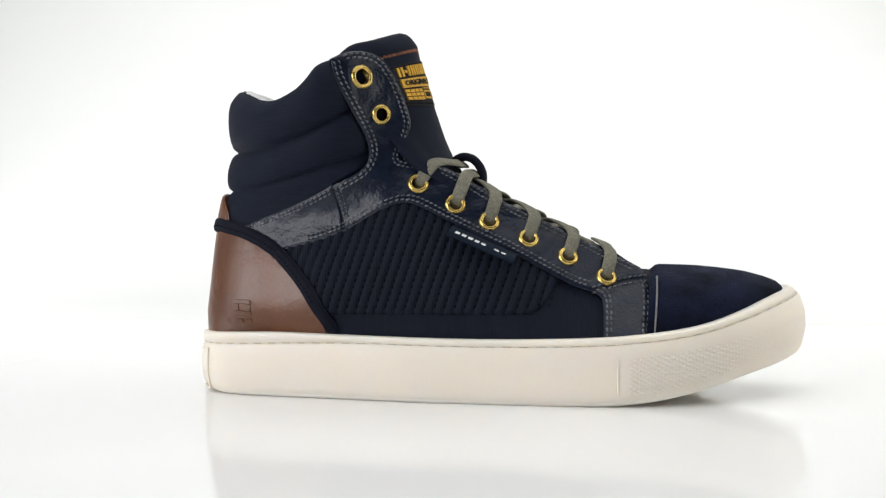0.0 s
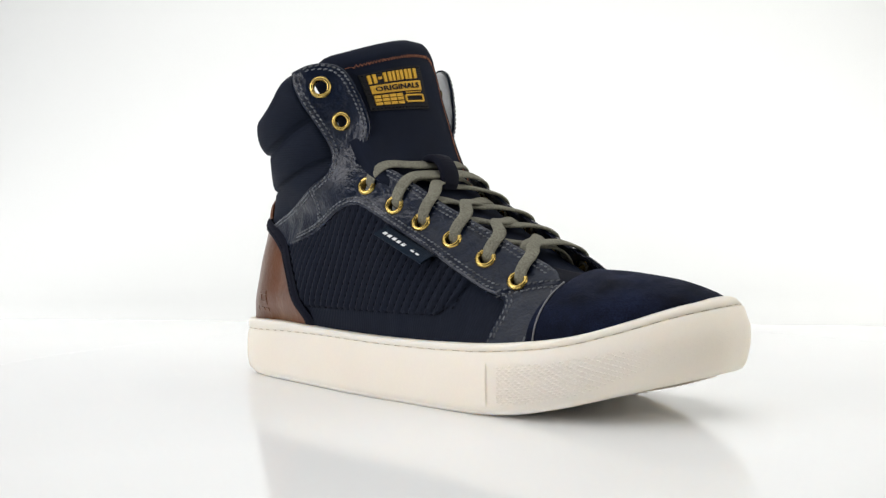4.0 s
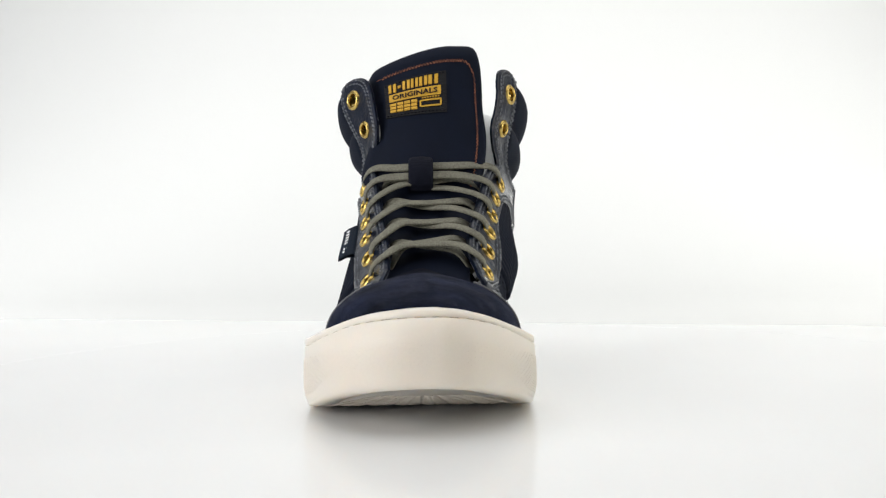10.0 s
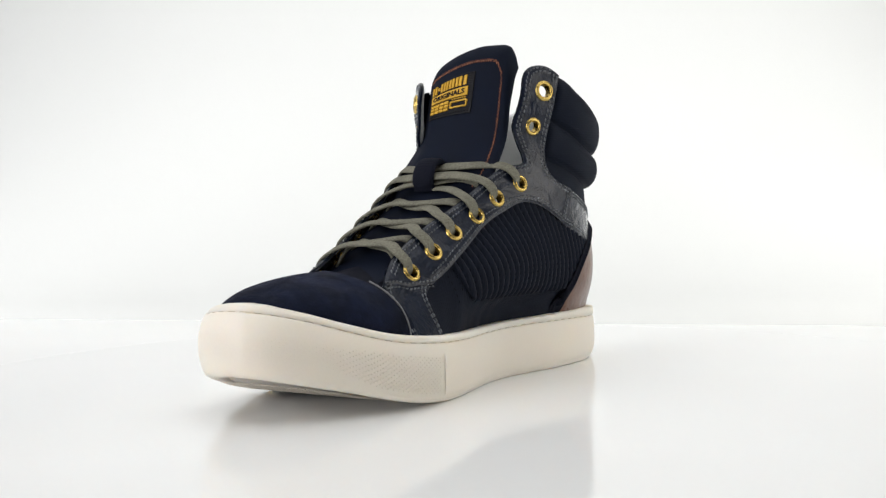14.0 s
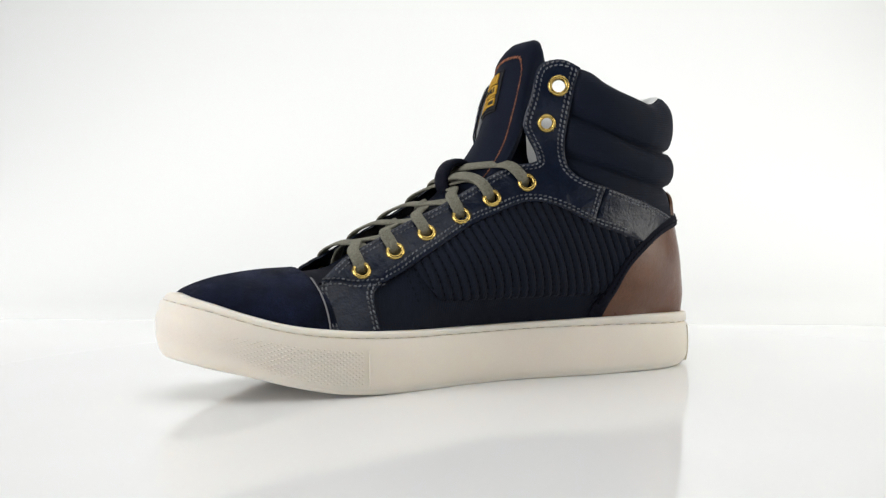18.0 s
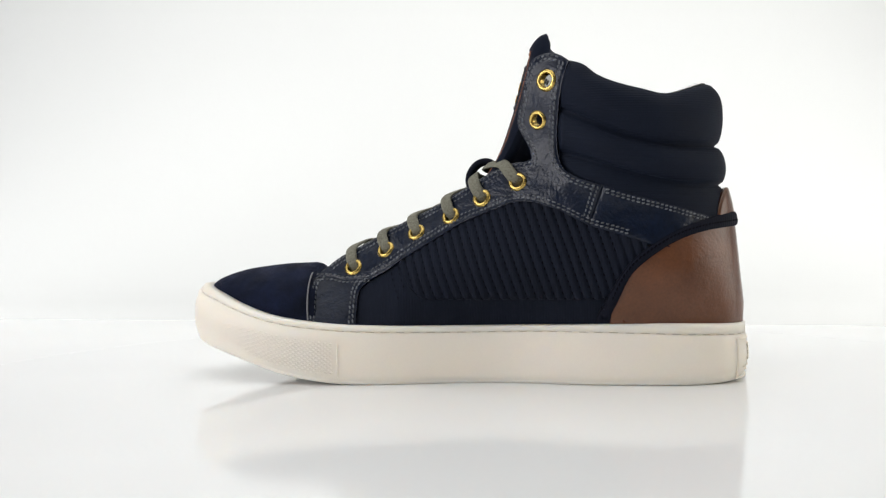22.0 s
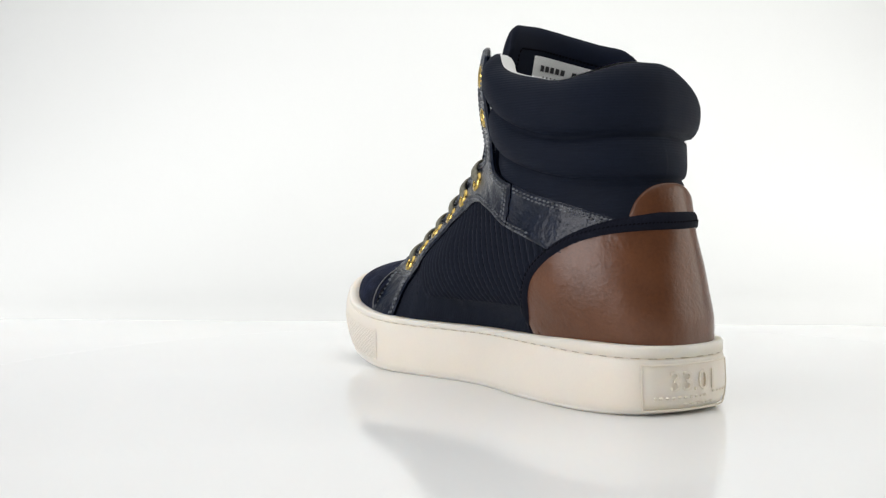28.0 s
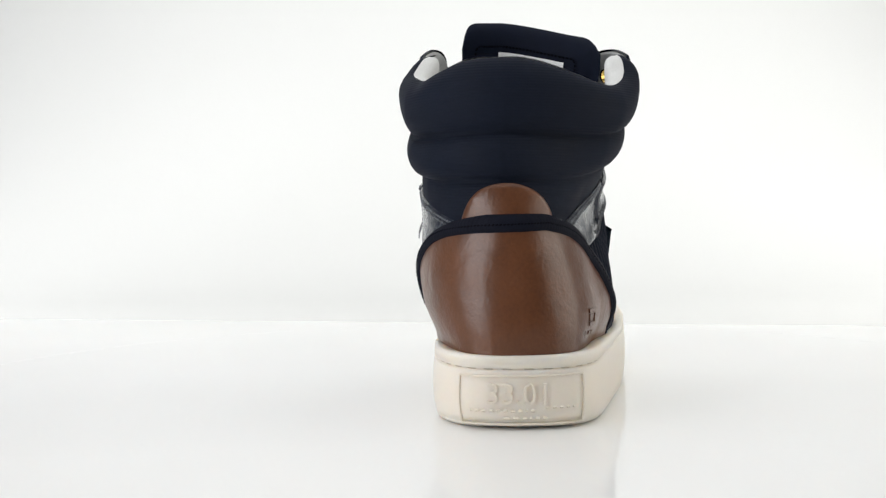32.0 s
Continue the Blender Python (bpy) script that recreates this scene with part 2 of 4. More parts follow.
# the sole's widest outline, outer and inner side
OUTLINE_R = curve([(.0022, .0085), (.0039, -.0071), (.0100, -.0185), (.0224, -.0268), (.0504, -.0337), (.0851, -.0408), (.1197, -.0475), (.16, -.0525), (.195, -.0562),
                   (.2221, -.0564), (.2471, -.0519), (.2705, -.0433), (.2896, -.0300), (.3000, -.0122), (.3020, .005)], n=110)
OUTLINE_L = curve([(.0022, .0085), (.0044, .0209), (.0100, .0309), (.0247, .0396), (.0500, .0436), (.0852, .0420), (.1120, .0372), (.1330, .0358), (.1556, .0385), (.1902, .0460),
                   (.2180, .0482), (.2440, .0453), (.2667, .0384), (.2845, .0293), (.2966, .0182), (.3020, .005)], n=110)
RING = np.concatenate([OUTLINE_R, OUTLINE_L[-2:0:-1]])
TAN = np.roll(RING, -1, 0) - np.roll(RING, 1, 0)
INWARD = np.stack([-TAN[:, 1], TAN[:, 0]], 1) / np.linalg.norm(TAN, axis=1)[:, None]

# a fine table of the widths, read by linear interpolation
CELL = 0.0005
TABLE = {}
for side in (-1, 1):
    rows = WIDTH_L if side > 0 else WIDTH_R
    levels = [[spline(LEVELS, row, k * CELL) for row in rows] for k in range(400)]
    TABLE[side] = np.array([[spline(STATIONS, lv, i * CELL) for i in range(520)] for lv in levels])
    # above the sole the upper tucks in behind its rim
    line = OUTLINE_L if side > 0 else OUTLINE_R
    room = np.interp(np.arange(520) * CELL, line[:109, 0], side * line[:109, 1]) - 0.0058
    room += 0.0036 * (np.arange(520) * CELL < 0.075) * (side > 0)
    for k in range(400):
        over = np.maximum(TABLE[side][k] - room, 0) * np.clip((np.arange(520) * CELL - 0.015) / 0.03, 0, 1) * (np.arange(520) * CELL < 0.19)
        TABLE[side][k] -= over * (1 - smooth_step(0.0315, 0.050, k * CELL))


def half_width(side, x, z):
    a, b = min(max(x / CELL, 0), 518.99), min(max(z / CELL, 0), 398.99)
    i, k = int(a), int(b)
    a, b = a - i, b - k
    t = TABLE[side]
    return float((t[k, i] * (1 - a) + t[k, i + 1] * a) * (1 - b) + (t[k + 1, i] * (1 - a) + t[k + 1, i + 1] * a) * b)


def trace(side, points, step=0.0016):
    """A smooth line on the skin from (x, z) in millimetres, as (arc, z) pairs."""
    return [(ROUND * to_u(side, x, z), z) for x, z in curve(np.array(points) / 1000.0, step)]


def on_skin(q, lift=0.0):
    u, z = q[0] / ROUND, q[1]
    return skin(u, z) + skin_normal(u, z) * lift


def at_skin(side, x, z, lift=0.0):
    return on_skin((ROUND * to_u(side, x, z), z), lift)


def inside(loop, pts):
    lx, lz = loop[:, 0], loop[:, 1]
    mx, mz = np.roll(lx, -1), np.roll(lz, -1)
    x, z = pts[:, 0][:, None], pts[:, 1][:, None]
    cross = ((lz > z) != (mz > z)) & (x < (mx - lx) * (z - lz) / np.where(mz == lz, 1e-12, mz - lz) + lx)
    return cross.sum(1) % 2 == 1


def to_edge(loop, pts):
    a, b = loop, np.roll(loop, -1, 0)
    d = b - a
    w = pts[:, None, :] - a[None]
    t = np.clip((w * d).sum(2) / np.maximum((d * d).sum(1), 1e-14), 0, 1)
    return np.linalg.norm(w - t[..., None] * d, axis=2).min(1)


def panel(name, loop, lift, thick, mat, parent, label="", holes=(), cell=0.0032, rim=0.0012, relief=None, inset=0.0):
    """A sheet cut to a closed outline on the skin, with a rolled edge; holes are (arc, z, radius)."""
    loop = np.array(loop)
    full = []
    for a, b in zip(loop, np.roll(loop, -1, 0)):
        k = max(1, int(np.linalg.norm(b - a) / 0.0022))
        full += [a + (b - a) * j / k for j in range(k)]
    loop = np.array(full)
    keep = np.linalg.norm(loop - np.roll(loop, 1, 0), axis=1) > 2e-4
    loop = loop[keep]
    area = 0.5 * np.sum(loop[:, 0] * np.roll(loop[:, 1], -1) - np.roll(loop[:, 0], -1) * loop[:, 1])
    if area < 0:
        loop = loop[::-1]
    t = np.roll(loop, -1, 0) - np.roll(loop, 1, 0)
    inward = np.stack([-t[:, 1], t[:, 0]], 1) / np.maximum(np.linalg.norm(t, axis=1), 1e-9)[:, None]
    loop = loop + inward * inset
    lo, hi = loop.min(0), loop.max(0)
    gx, gz = np.meshgrid(np.arange(lo[0], hi[0], cell), np.arange(lo[1], hi[1], cell))
    pool = [(loop + inward * rim * 0.35, rim * 0.3), (loop + inward * rim, rim * 0.85),
            (np.stack([gx.ravel(), gz.ravel()], 1), rim * 1.6)]
    pts = [loop]
    for cand, least in pool:
        ok = inside(loop, cand)
        cand = cand[ok]
        if len(cand):
            cand = cand[to_edge(loop, cand) >= least]
        for hx, hz, hr in holes:
            cand = cand[np.hypot(cand[:, 0] - hx, cand[:, 1] - hz) > hr * 1.25]
        pts.append(cand)
    for hx, hz, hr in holes:
        a = np.arange(20) * math.pi / 10
        pts.append(np.stack([hx + hr * np.cos(a), hz + hr * np.sin(a)], 1))
    pts = np.concatenate(pts)
    n = len(loop)
    v2, _, tri, *_ = geometry.delaunay_2d_cdt([Vector(p) for p in pts], [(i, (i + 1) % n) for i in range(n)], [], 0, 1e-7)
    flat = np.array([tuple(v) for v in v2])
    mid = np.array([flat[list(f)].mean(0) for f in tri])
    ok = inside(loop, mid)
    for hx, hz, hr in holes:
        ok &= np.hypot(mid[:, 0] - hx, mid[:, 1] - hz) > hr * 0.97
    faces = [tuple(f) for f, k in zip(tri, ok) if k]
    edge = to_edge(loop, flat)
    verts = []
    for q, e in zip(flat, edge):
        r = math.sqrt(max(0.0, 1 - (1 - min(e / rim, 1)) ** 2))
        h = lift + thick * r + (relief(q[0], q[1]) if relief else 0.0)
        verts.append(on_skin(q, h))
    base = len(verts)
    rim_ids = [int(i) for i in np.where(edge < 1e-7)[0]]
    order = {}
    for i in rim_ids:
        order[i] = base + len(order)
        verts.append(on_skin(flat[i], lift - 0.0012 * (1 if thick > 0 else -1) + (relief(*flat[i]) if relief else 0.0)))
    count = {}
    for f in faces:
        for a, b in zip(f, f[1:] + f[:1]):
            count[(min(a, b), max(a, b))] = count.get((min(a, b), max(a, b)), 0) + 1
    faces += [(a, b, order[b], order[a]) for (a, b), c in count.items() if c == 1 and a in order and b in order]
    return part(name, verts, faces, mat, parent, label)


def offset_line(line, d):
    """The line moved sideways by d on the skin (positive: to its left)."""
    p = np.array(line)
    t = np.gradient(p, axis=0)
    n = np.stack([-t[:, 1], t[:, 0]], 1) / np.maximum(np.linalg.norm(t, axis=1), 1e-9)[:, None]
    return p + n * d


def stitches(bag, line, lift, length=0.0019, gap=0.0005, width=0.0009, height=0.0007, trim=0.0):
    """A row of single stitches along a line on the skin."""
    p = curve(np.array(line), 0.0004)
    run = np.concatenate([[0], np.cumsum(np.linalg.norm(np.diff(p, axis=0), axis=1))])
    s = trim
    while s + length < run[-1] - trim:
        a, b = ([np.interp(k, run, p[:, 0]), np.interp(k, run, p[:, 1])] for k in (s, s + length))
        slant = 0.00022 + 0.0001 * math.sin(s * 9000)
        dx, dz = b[0] - a[0], b[1] - a[1]
        a[0], a[1] = a[0] - dz / length * slant, a[1] + dx / length * slant
        b[0], b[1] = b[0] + dz / length * slant, b[1] - dx / length * slant
        up = skin_normal(a[0] / ROUND, a[1])
        bag.add(*box_between(on_skin(a, lift), on_skin(b, lift), up, width, height))
        s += length + gap


# ---- the set: backdrop, added unseen walls and ceiling, turntable ----
def setting(name, verts, faces, mat, label, category):
    ob = part(name, verts, faces, mat, None, label, "structure", True, Vector((0, 0, 0)))
    return tagged(ob, category=category)


def build_set():
    prof = [(-1.6, -0.012), (0.75, -0.012)]
    prof += [(0.75 + 0.9 * math.sin(a), -0.012 + 0.9 * (1 - math.cos(a))) for a in [i * math.pi / 40 for i in range(1, 21)]]
    prof += [(1.65, 2.2)]
    verts = [(x, y, z) for y, z in prof for x in (-1.9, 1.9)]
    back = setting("backdrop", verts, grid_faces(len(prof), 2), PAPER, "seamless white paper sweep behind the turntable", "backdrop")
    sol = back.modifiers.new("thickness", "SOLIDIFY")
    sol.thickness, sol.offset = 0.01, -1
    def slab(name, lo, hi, label, cat, mat=PAPER):
        v = [(x, y, z) for x in (lo[0], hi[0]) for y in (lo[1], hi[1]) for z in (lo[2], hi[2])]
        f = [(0, 1, 3, 2), (4, 6, 7, 5), (0, 4, 5, 1), (2, 3, 7, 6), (0, 2, 6, 4), (1, 5, 7, 3)]
        ob = setting(name, v, f, mat, label, cat)
        ob.data.shade_flat()
        return ob
    # unseen enclosure: grey walls shape the reflections, white ceiling bounces light
    slab("wall_west", (-2.0, -1.7, -0.03), (-1.91, 1.75, 2.2), "unseen pale grey wall added to give side reflections contrast", "wall", SIDE_WALL)
    slab("wall_east", (1.91, -1.7, -0.03), (2.0, 1.75, 2.2), "unseen pale grey wall added to give side reflections contrast", "wall", SIDE_WALL)
    slab("wall_south", (-2.0, -1.8, -0.03), (2.0, -1.71, 2.2), "unseen grey wall added to keep front reflections dark", "wall", GREY_WALL)
    slab("ceiling", (-2.0, -1.8, 2.21), (2.0, 1.75, 2.3), "unseen white ceiling added to bounce light", "ceiling")


def build_turntable():
    """A round plate let flush into a glossy white table top."""
    ring = 160
    def circle(r, z):
        return [(r * math.cos(2 * math.pi * k / ring), r * math.sin(2 * math.pi * k / ring), z) for k in range(ring)]
    root = new("turntable")
    tagged(root, "round glossy white acrylic turntable under the shoe", "turntable")
    verts = circle(0.12, 0.0) + circle(0.2999, 0.0) + circle(0.3, -0.0001) + circle(0.3, -0.0060)
    faces = [tuple(reversed(f)) for f in grid_faces(4, ring, True)] + [tuple(range(ring)), tuple(range(len(verts) - 1, len(verts) - ring - 1, -1))]
    part("plate", verts, faces, ACRYLIC, root, smooth=False, base=Vector((0, 0, 0)))
    verts = circle(0.22, -0.012) + circle(0.22, -0.006)
    part("base", verts, grid_faces(2, ring, True) + [tuple(range(ring - 1, -1, -1)), tuple(range(ring, 2 * ring))], PAPER, root, base=Vector((0, 0, 0)))
    # the table round it: its straight back edge runs 0.31 m behind the plate's middle
    lean = math.radians(-11.0)
    def edge(k):
        a = 2 * math.pi * (k + 0.5) / ring + lean
        c, d = math.cos(a - lean), math.sin(a - lean)
        r = min(0.95 / max(abs(c), 1e-6), (0.312 if d > 0 else 1.0) / max(abs(d), 1e-6))
        return Vector((r * math.cos(a), r * math.sin(a), 0))
    outer = [edge(k) for k in range(ring)]
    inner = [Vector((0.30015 * math.cos(2 * math.pi * (k + 0.5) / ring + lean), 0.30015 * math.sin(2 * math.pi * (k + 0.5) / ring + lean), 0)) for k in range(ring)]
    down = Vector((0, 0, -0.012))
    verts = inner + [p + (q - p).normalized() * (max((q - p).length - 0.0012, 0.0)) for p, q in zip(inner, outer)] + [q + Vector((0, 0, -0.0012)) for q in outer] + [q + down for q in outer] + [p + down for p in inner]
    faces = [tuple(reversed(f)) for f in grid_faces(5, ring, True)] + [tuple(reversed((4 * ring + k, 4 * ring + (k + 1) % ring, (k + 1) % ring, k))) for k in range(ring)]
    table = part("table_top", verts, faces, ACRYLIC, None, "glossy white acrylic table top with an eased edge", "structure", base=Vector((0, 0, 0)), smooth=False)
    tagged(table, category="table top")
    return root


build_set()
TURNTABLE = build_turntable()

# ---- the shoe ----
SHOE = new("shoe")
tagged(SHOE, "navy high-top sneaker with brown leather heel and cream sole", "shoe")

def sole_top(x):
    return spline([0, .05, .1, .15, .2, .23, .25, .27, .285, .302], [.0305, .0318, .0308, .0302, .0312, .0335, .0365, .0420, .0468, .0515], x)


def sole_bottom(x):
    return spline([0, .02, .05, .2, .225, .245, .265, .285, .302], [.0014, .0006, .0005, .0005, .0024, .0062, .0113, .0160, .0200], x)


WALL = [(.0120, 0.0, 0), (.0040, 0.0, 0), (.0026, .0002, 0), (.0018, .0007, 0), (.0015, .0016, 0), (.0017, .0019, 0), (.0012, .0023, 0), (.0006, .0052, 0), (.0001, .0090, 0), (.0, .0125, 0), (.0002, -.0115, 1),
        (.0007, -.0066, 1), (.0009, -.0060, 1), (.0018, -.0057, 1), (.0018, -.0053, 1), (.0008, -.0050, 1), (.0008, -.0014, 1), (.0010, -.0006, 1), (.0016, -.0001, 1), (.0024, .0, 1), (.0064, -.0001, 1), (.0084, -.0040, 1)]
TOE_WALL = [(.0130, .0), (.0074, .0), (.0050, .0004), (.0037, .0011), (.0028, .0021), (.0021, .0033), (.0015, .0050), (.0008, .0078), (.0003, .0106), (.0, .0135)]


def wall_inset(x, z):
    """How far the sole's wall lies inside its widest outline at a height."""
    lo, hi, toe = sole_bottom(x), sole_top(x), smooth_step(.240, .285, x)
    pts = [(hi + dz, inset + rim_lean(x, dz)) if top else (lo + dz + (TOE_WALL[r][1] - dz) * toe, inset + (TOE_WALL[r][0] - inset) * toe) for r, (inset, dz, top) in enumerate(WALL[:13]) if r > 3]
    return float(np.interp(z, [p[0] for p in pts], [p[1] for p in pts]))


def rim_depth(x):
    """The seam groove lies nearer the upper edge from the waist to the toe."""
    return 1.0 - 0.40 * smooth_step(.03, .11, x)


def rim_lean(x, dz):
    """How far the wall leans back round the toe, dz below its upper edge."""
    return 0.0056 * smooth_step(.250, .298, x) * min(max((dz + 0.0100) / 0.0100, 0.0), 1.0)


def build_sole():
    rows = WALL
    n = len(RING)
    verts = []
    for r, (inset, dz, top) in enumerate(rows):
        for k in range(n):
            toe = smooth_step(.240, .285, RING[k][0]) if not top else 0
            back = rim_lean(RING[k][0], min(dz, -.0001 * (r < 20))) if top else 0
            side, rise = (inset + (TOE_WALL[r][0] - inset) * toe, dz + (TOE_WALL[r][1] - dz) * toe) if toe else (inset, dz)
            if not top and dz < .006:
                side += 0.0026 * smooth_step(.040, .006, RING[k][0]) * (1 - dz / .006) ** 2
            if top and -.0067 < dz < -.0003:
                rise *= rim_depth(RING[k][0])
            x, y = RING[k] + INWARD[k] * (side + back)
            z = (sole_top(RING[k][0]) if top else sole_bottom(RING[k][0])) + rise
            verts.append((x, y, z))
    faces = grid_faces(len(rows), n, True)
    m = len(OUTLINE_R)
    pair = lambda i: (n - i) % n
    last = (len(rows) - 1) * n
    for i in range(0, m - 1):
        a, b, c, d = i, i + 1, pair(i + 1), pair(i)
        q = [a, b] + ([c] if c != b else []) + ([d] if d not in (a, c) else [])
        if len(q) > 2:
            faces.append(tuple(q))
            faces.append(tuple(last + k for k in reversed(q)))
    sole = part("sole", verts, faces, RUBBER, SHOE, "thick cream rubber cupsole with stitched rim")
    # sunk seam stitches under the rim, the groove's shade in their colour
    bag = Bag()
    closed = np.concatenate([RING, RING[:1]])
    run = np.concatenate([[0], np.cumsum(np.linalg.norm(np.diff(closed, axis=0), axis=1))])
    d = 0.004
    while d < run[-1]:
        p = []
        for k in (d, d + 0.0050):
            x, y = np.interp(k, run, closed[:, 0]), np.interp(k, run, closed[:, 1])
            j = int(np.searchsorted(run, k)) % n
            deep = 0.0017 + rim_lean(x, -.0055)
            p.append(Vector((x + INWARD[j][0] * deep, y + INWARD[j][1] * deep, sole_top(x) - 0.0055 * rim_depth(x))))
        out = Vector((-INWARD[j][0], -INWARD[j][1], 0))
        bag.add(*box_between(p[0], p[1], out, 0.0006, 0.0004))
        d += 0.0078
    part("sole_stitching", bag.v, bag.f, STITCH_SHADE, sole, "recessed seam stitches, darkened for the groove's shade", "stuff")
    # diamond texture round the toe
    bag = Bag()
    for side, line in ((-1, OUTLINE_R), (1, OUTLINE_L)):
        pts = curve(line[[i for i in range(len(line)) if line[i][0] > 0.2125]], 0.00155)
        for i in range(1, len(pts) - 1):
            x = pts[i][0]
            lo, hi = sole_bottom(x) + 0.0045 + 0.0055 * smooth_step(.250, .285, x), sole_top(x) - 0.0085 - 0.003 * smooth_step(0.25, 0.29, x)
            tan = (pts[i + 1] - pts[i - 1]) / np.linalg.norm(pts[i + 1] - pts[i - 1])
            out = np.array([tan[1], -tan[0]]) * (1 if side < 0 else -1)
            rows_n = int((hi - lo) / 0.00105)
            for k in range(rows_n):
                if (i + k) % 2:
                    continue
                z = lo + (k + 0.5) * 0.00105
                t3, o3 = Vector((*tan, 0)), Vector((*out, 0))
                c = Vector((*pts[i], z)) - o3 * wall_inset(x, z)
                b = c - o3 * 0.0002
                bag.add([b - t3 * .0014, b - Vector((0, 0, .00095)), b + t3 * .0014, b + Vector((0, 0, .00095)), c + o3 * (.00040 - .00032 * smooth_step(.250, .285, x))],
                        [(0, 1, 4), (1, 2, 4), (2, 3, 4), (3, 0, 4)])
        x0 = 0.2115
        y0 = np.interp(x0, line[:60 + 49, 0], line[:60 + 49, 1])
        bag.add(*box_between((x0, y0 + side * 0.0001, sole_bottom(x0) + .003), (x0, y0 + side * .0001, sole_top(x0) - .0075), (0, side, 0), .0008, .0005))
    part("toe_texture", bag.v, bag.f, RUBBER_RELIEF, sole, "fine diamond relief in the rubber", "stuff", smooth=False)
    # tread blocks under the raised toe
    bag = Bag()
    for i in range(25):
        x = 0.200 + i * 0.0034
        w = np.interp(x, OUTLINE_R[:109, 0], OUTLINE_R[:109, 1]), np.interp(x, OUTLINE_L[:109, 0], OUTLINE_L[:109, 1])
        margin = 0.009 + 0.006 * smooth_step(.235, .270, x)
        a, b = w[0] + margin, w[1] - margin
        steps = 14
        for k in range(steps):
            y1, y2 = a + (b - a) * k / steps, a + (b - a) * (k + 1) / steps
            up = 0.002 if k % 2 else -0.002
            bag.add(*box_between((x - up / 2, y1, sole_bottom(x) + .0003), (x + up / 2, y2, sole_bottom(x) + .0003), (0, 0, -1), .0012, .0003))
    part("tread", bag.v, bag.f, RUBBER_RELIEF, sole, "herringbone tread under the toe", "stuff", smooth=False)
    # embossed plate on the heel, its relief shading helped by a darker cream
    heel = np.concatenate([OUTLINE_R[1:40][::-1], OUTLINE_L[:40]])
    hy = np.concatenate([[0], np.cumsum(np.linalg.norm(np.diff(heel, axis=0), axis=1))])
    mid = hy[38]
    def wall(a, z, lift):
        s = mid - a
        x, y = np.interp(s, hy, heel[:, 0]), np.interp(s, hy, heel[:, 1])
        x2, y2 = np.interp(s + .001, hy, heel[:, 0]), np.interp(s + .001, hy, heel[:, 1])
        t = Vector((x2 - x, y2 - y, 0)).normalized()
        o = Vector((-t.y, t.x, 0))
        o = o if o.x < 0 else -o
        return Vector((x, y, z)) + o * (lift - wall_inset(x, z))
    line = [(-.027 + .054 * k / 20, .0225) for k in range(20)] + [(.027, .0225 - .0195 * k / 8) for k in range(8)]
    line += [(.027 - .054 * k / 20, .0030) for k in range(20)] + [(-.027, .0030 + .0195 * k / 8) for k in range(8)]
    verts = []
    for a, z in line:
        for grow, lift in ((.0005, -.0002), (.0003, .0006), (-.0003, .0006), (-.0005, -.0002)):
            verts.append(wall(a * (1 + grow / .027), .01275 + (z - .01275) * (1 + grow / .00975), lift))
    m = len(line)
    part("heel_plate", verts, [(k * 4 + r, k * 4 + r + 1, (k + 1) % m * 4 + r + 1, (k + 1) % m * 4 + r) for k in range(m) for r in range(3)], RUBBER_MARK_SHADE, sole, "embossed frame on the heel", smooth=False)
    bag = Bag()
    for row, (a0, a1, z) in enumerate([(-.022, .004, .0085), (.009, .022, .0098), (-.008, .008, .0055)]):
        a = a0
        while a < a1:
            w = 0.0012 + 0.0009 * ((row * 7 + int(a * 9000)) % 3)
            p = [wall(a, z, 0.0001), wall(a + w, z, 0.0001)]
            bag.add(*box_between(p[0], p[1], wall(a, z, 1.0) - wall(a, z, 0.0), .0013, .0005))
            a += w + 0.0009
    part("heel_marks", bag.v, bag.f, RUBBER_MARK_SHADE, sole, "small embossed marks", "stuff", smooth=False)
    tv, tf = lettering("33.01", 0.0122, 0.0007)
    tv = [wall(x, 0.0112 + y, 0.0001 + d) for x, y, d in [(v[0] - 0.0015, v[1], v[2]) for v in tv]]
    part("heel_number", tv, tf, RUBBER_MARK_SHADE, sole, "embossed number 33.01", smooth=False)
    return sole


def lettering(text, size, depth=0.0004, bold=0.0):
    """The built-in font's letters as a mesh, centred, lying in x and y."""
    data = bpy.data.curves.new("letters", "FONT")
    data.offset = bold
    data.body, data.size, data.align_x, data.extrude, data.resolution_u = text, size, "CENTER", depth, 2
    ob = new("letters", data)
    bpy.context.view_layer.update()
    me = bpy.data.meshes.new_from_object(ob.evaluated_get(bpy.context.evaluated_depsgraph_get()))
    verts, faces = [tuple(v.co) for v in me.vertices], [tuple(p.vertices) for p in me.polygons]
    bpy.data.objects.remove(ob)
    bpy.data.curves.remove(data)
    bpy.data.meshes.remove(me)
    return verts, faces


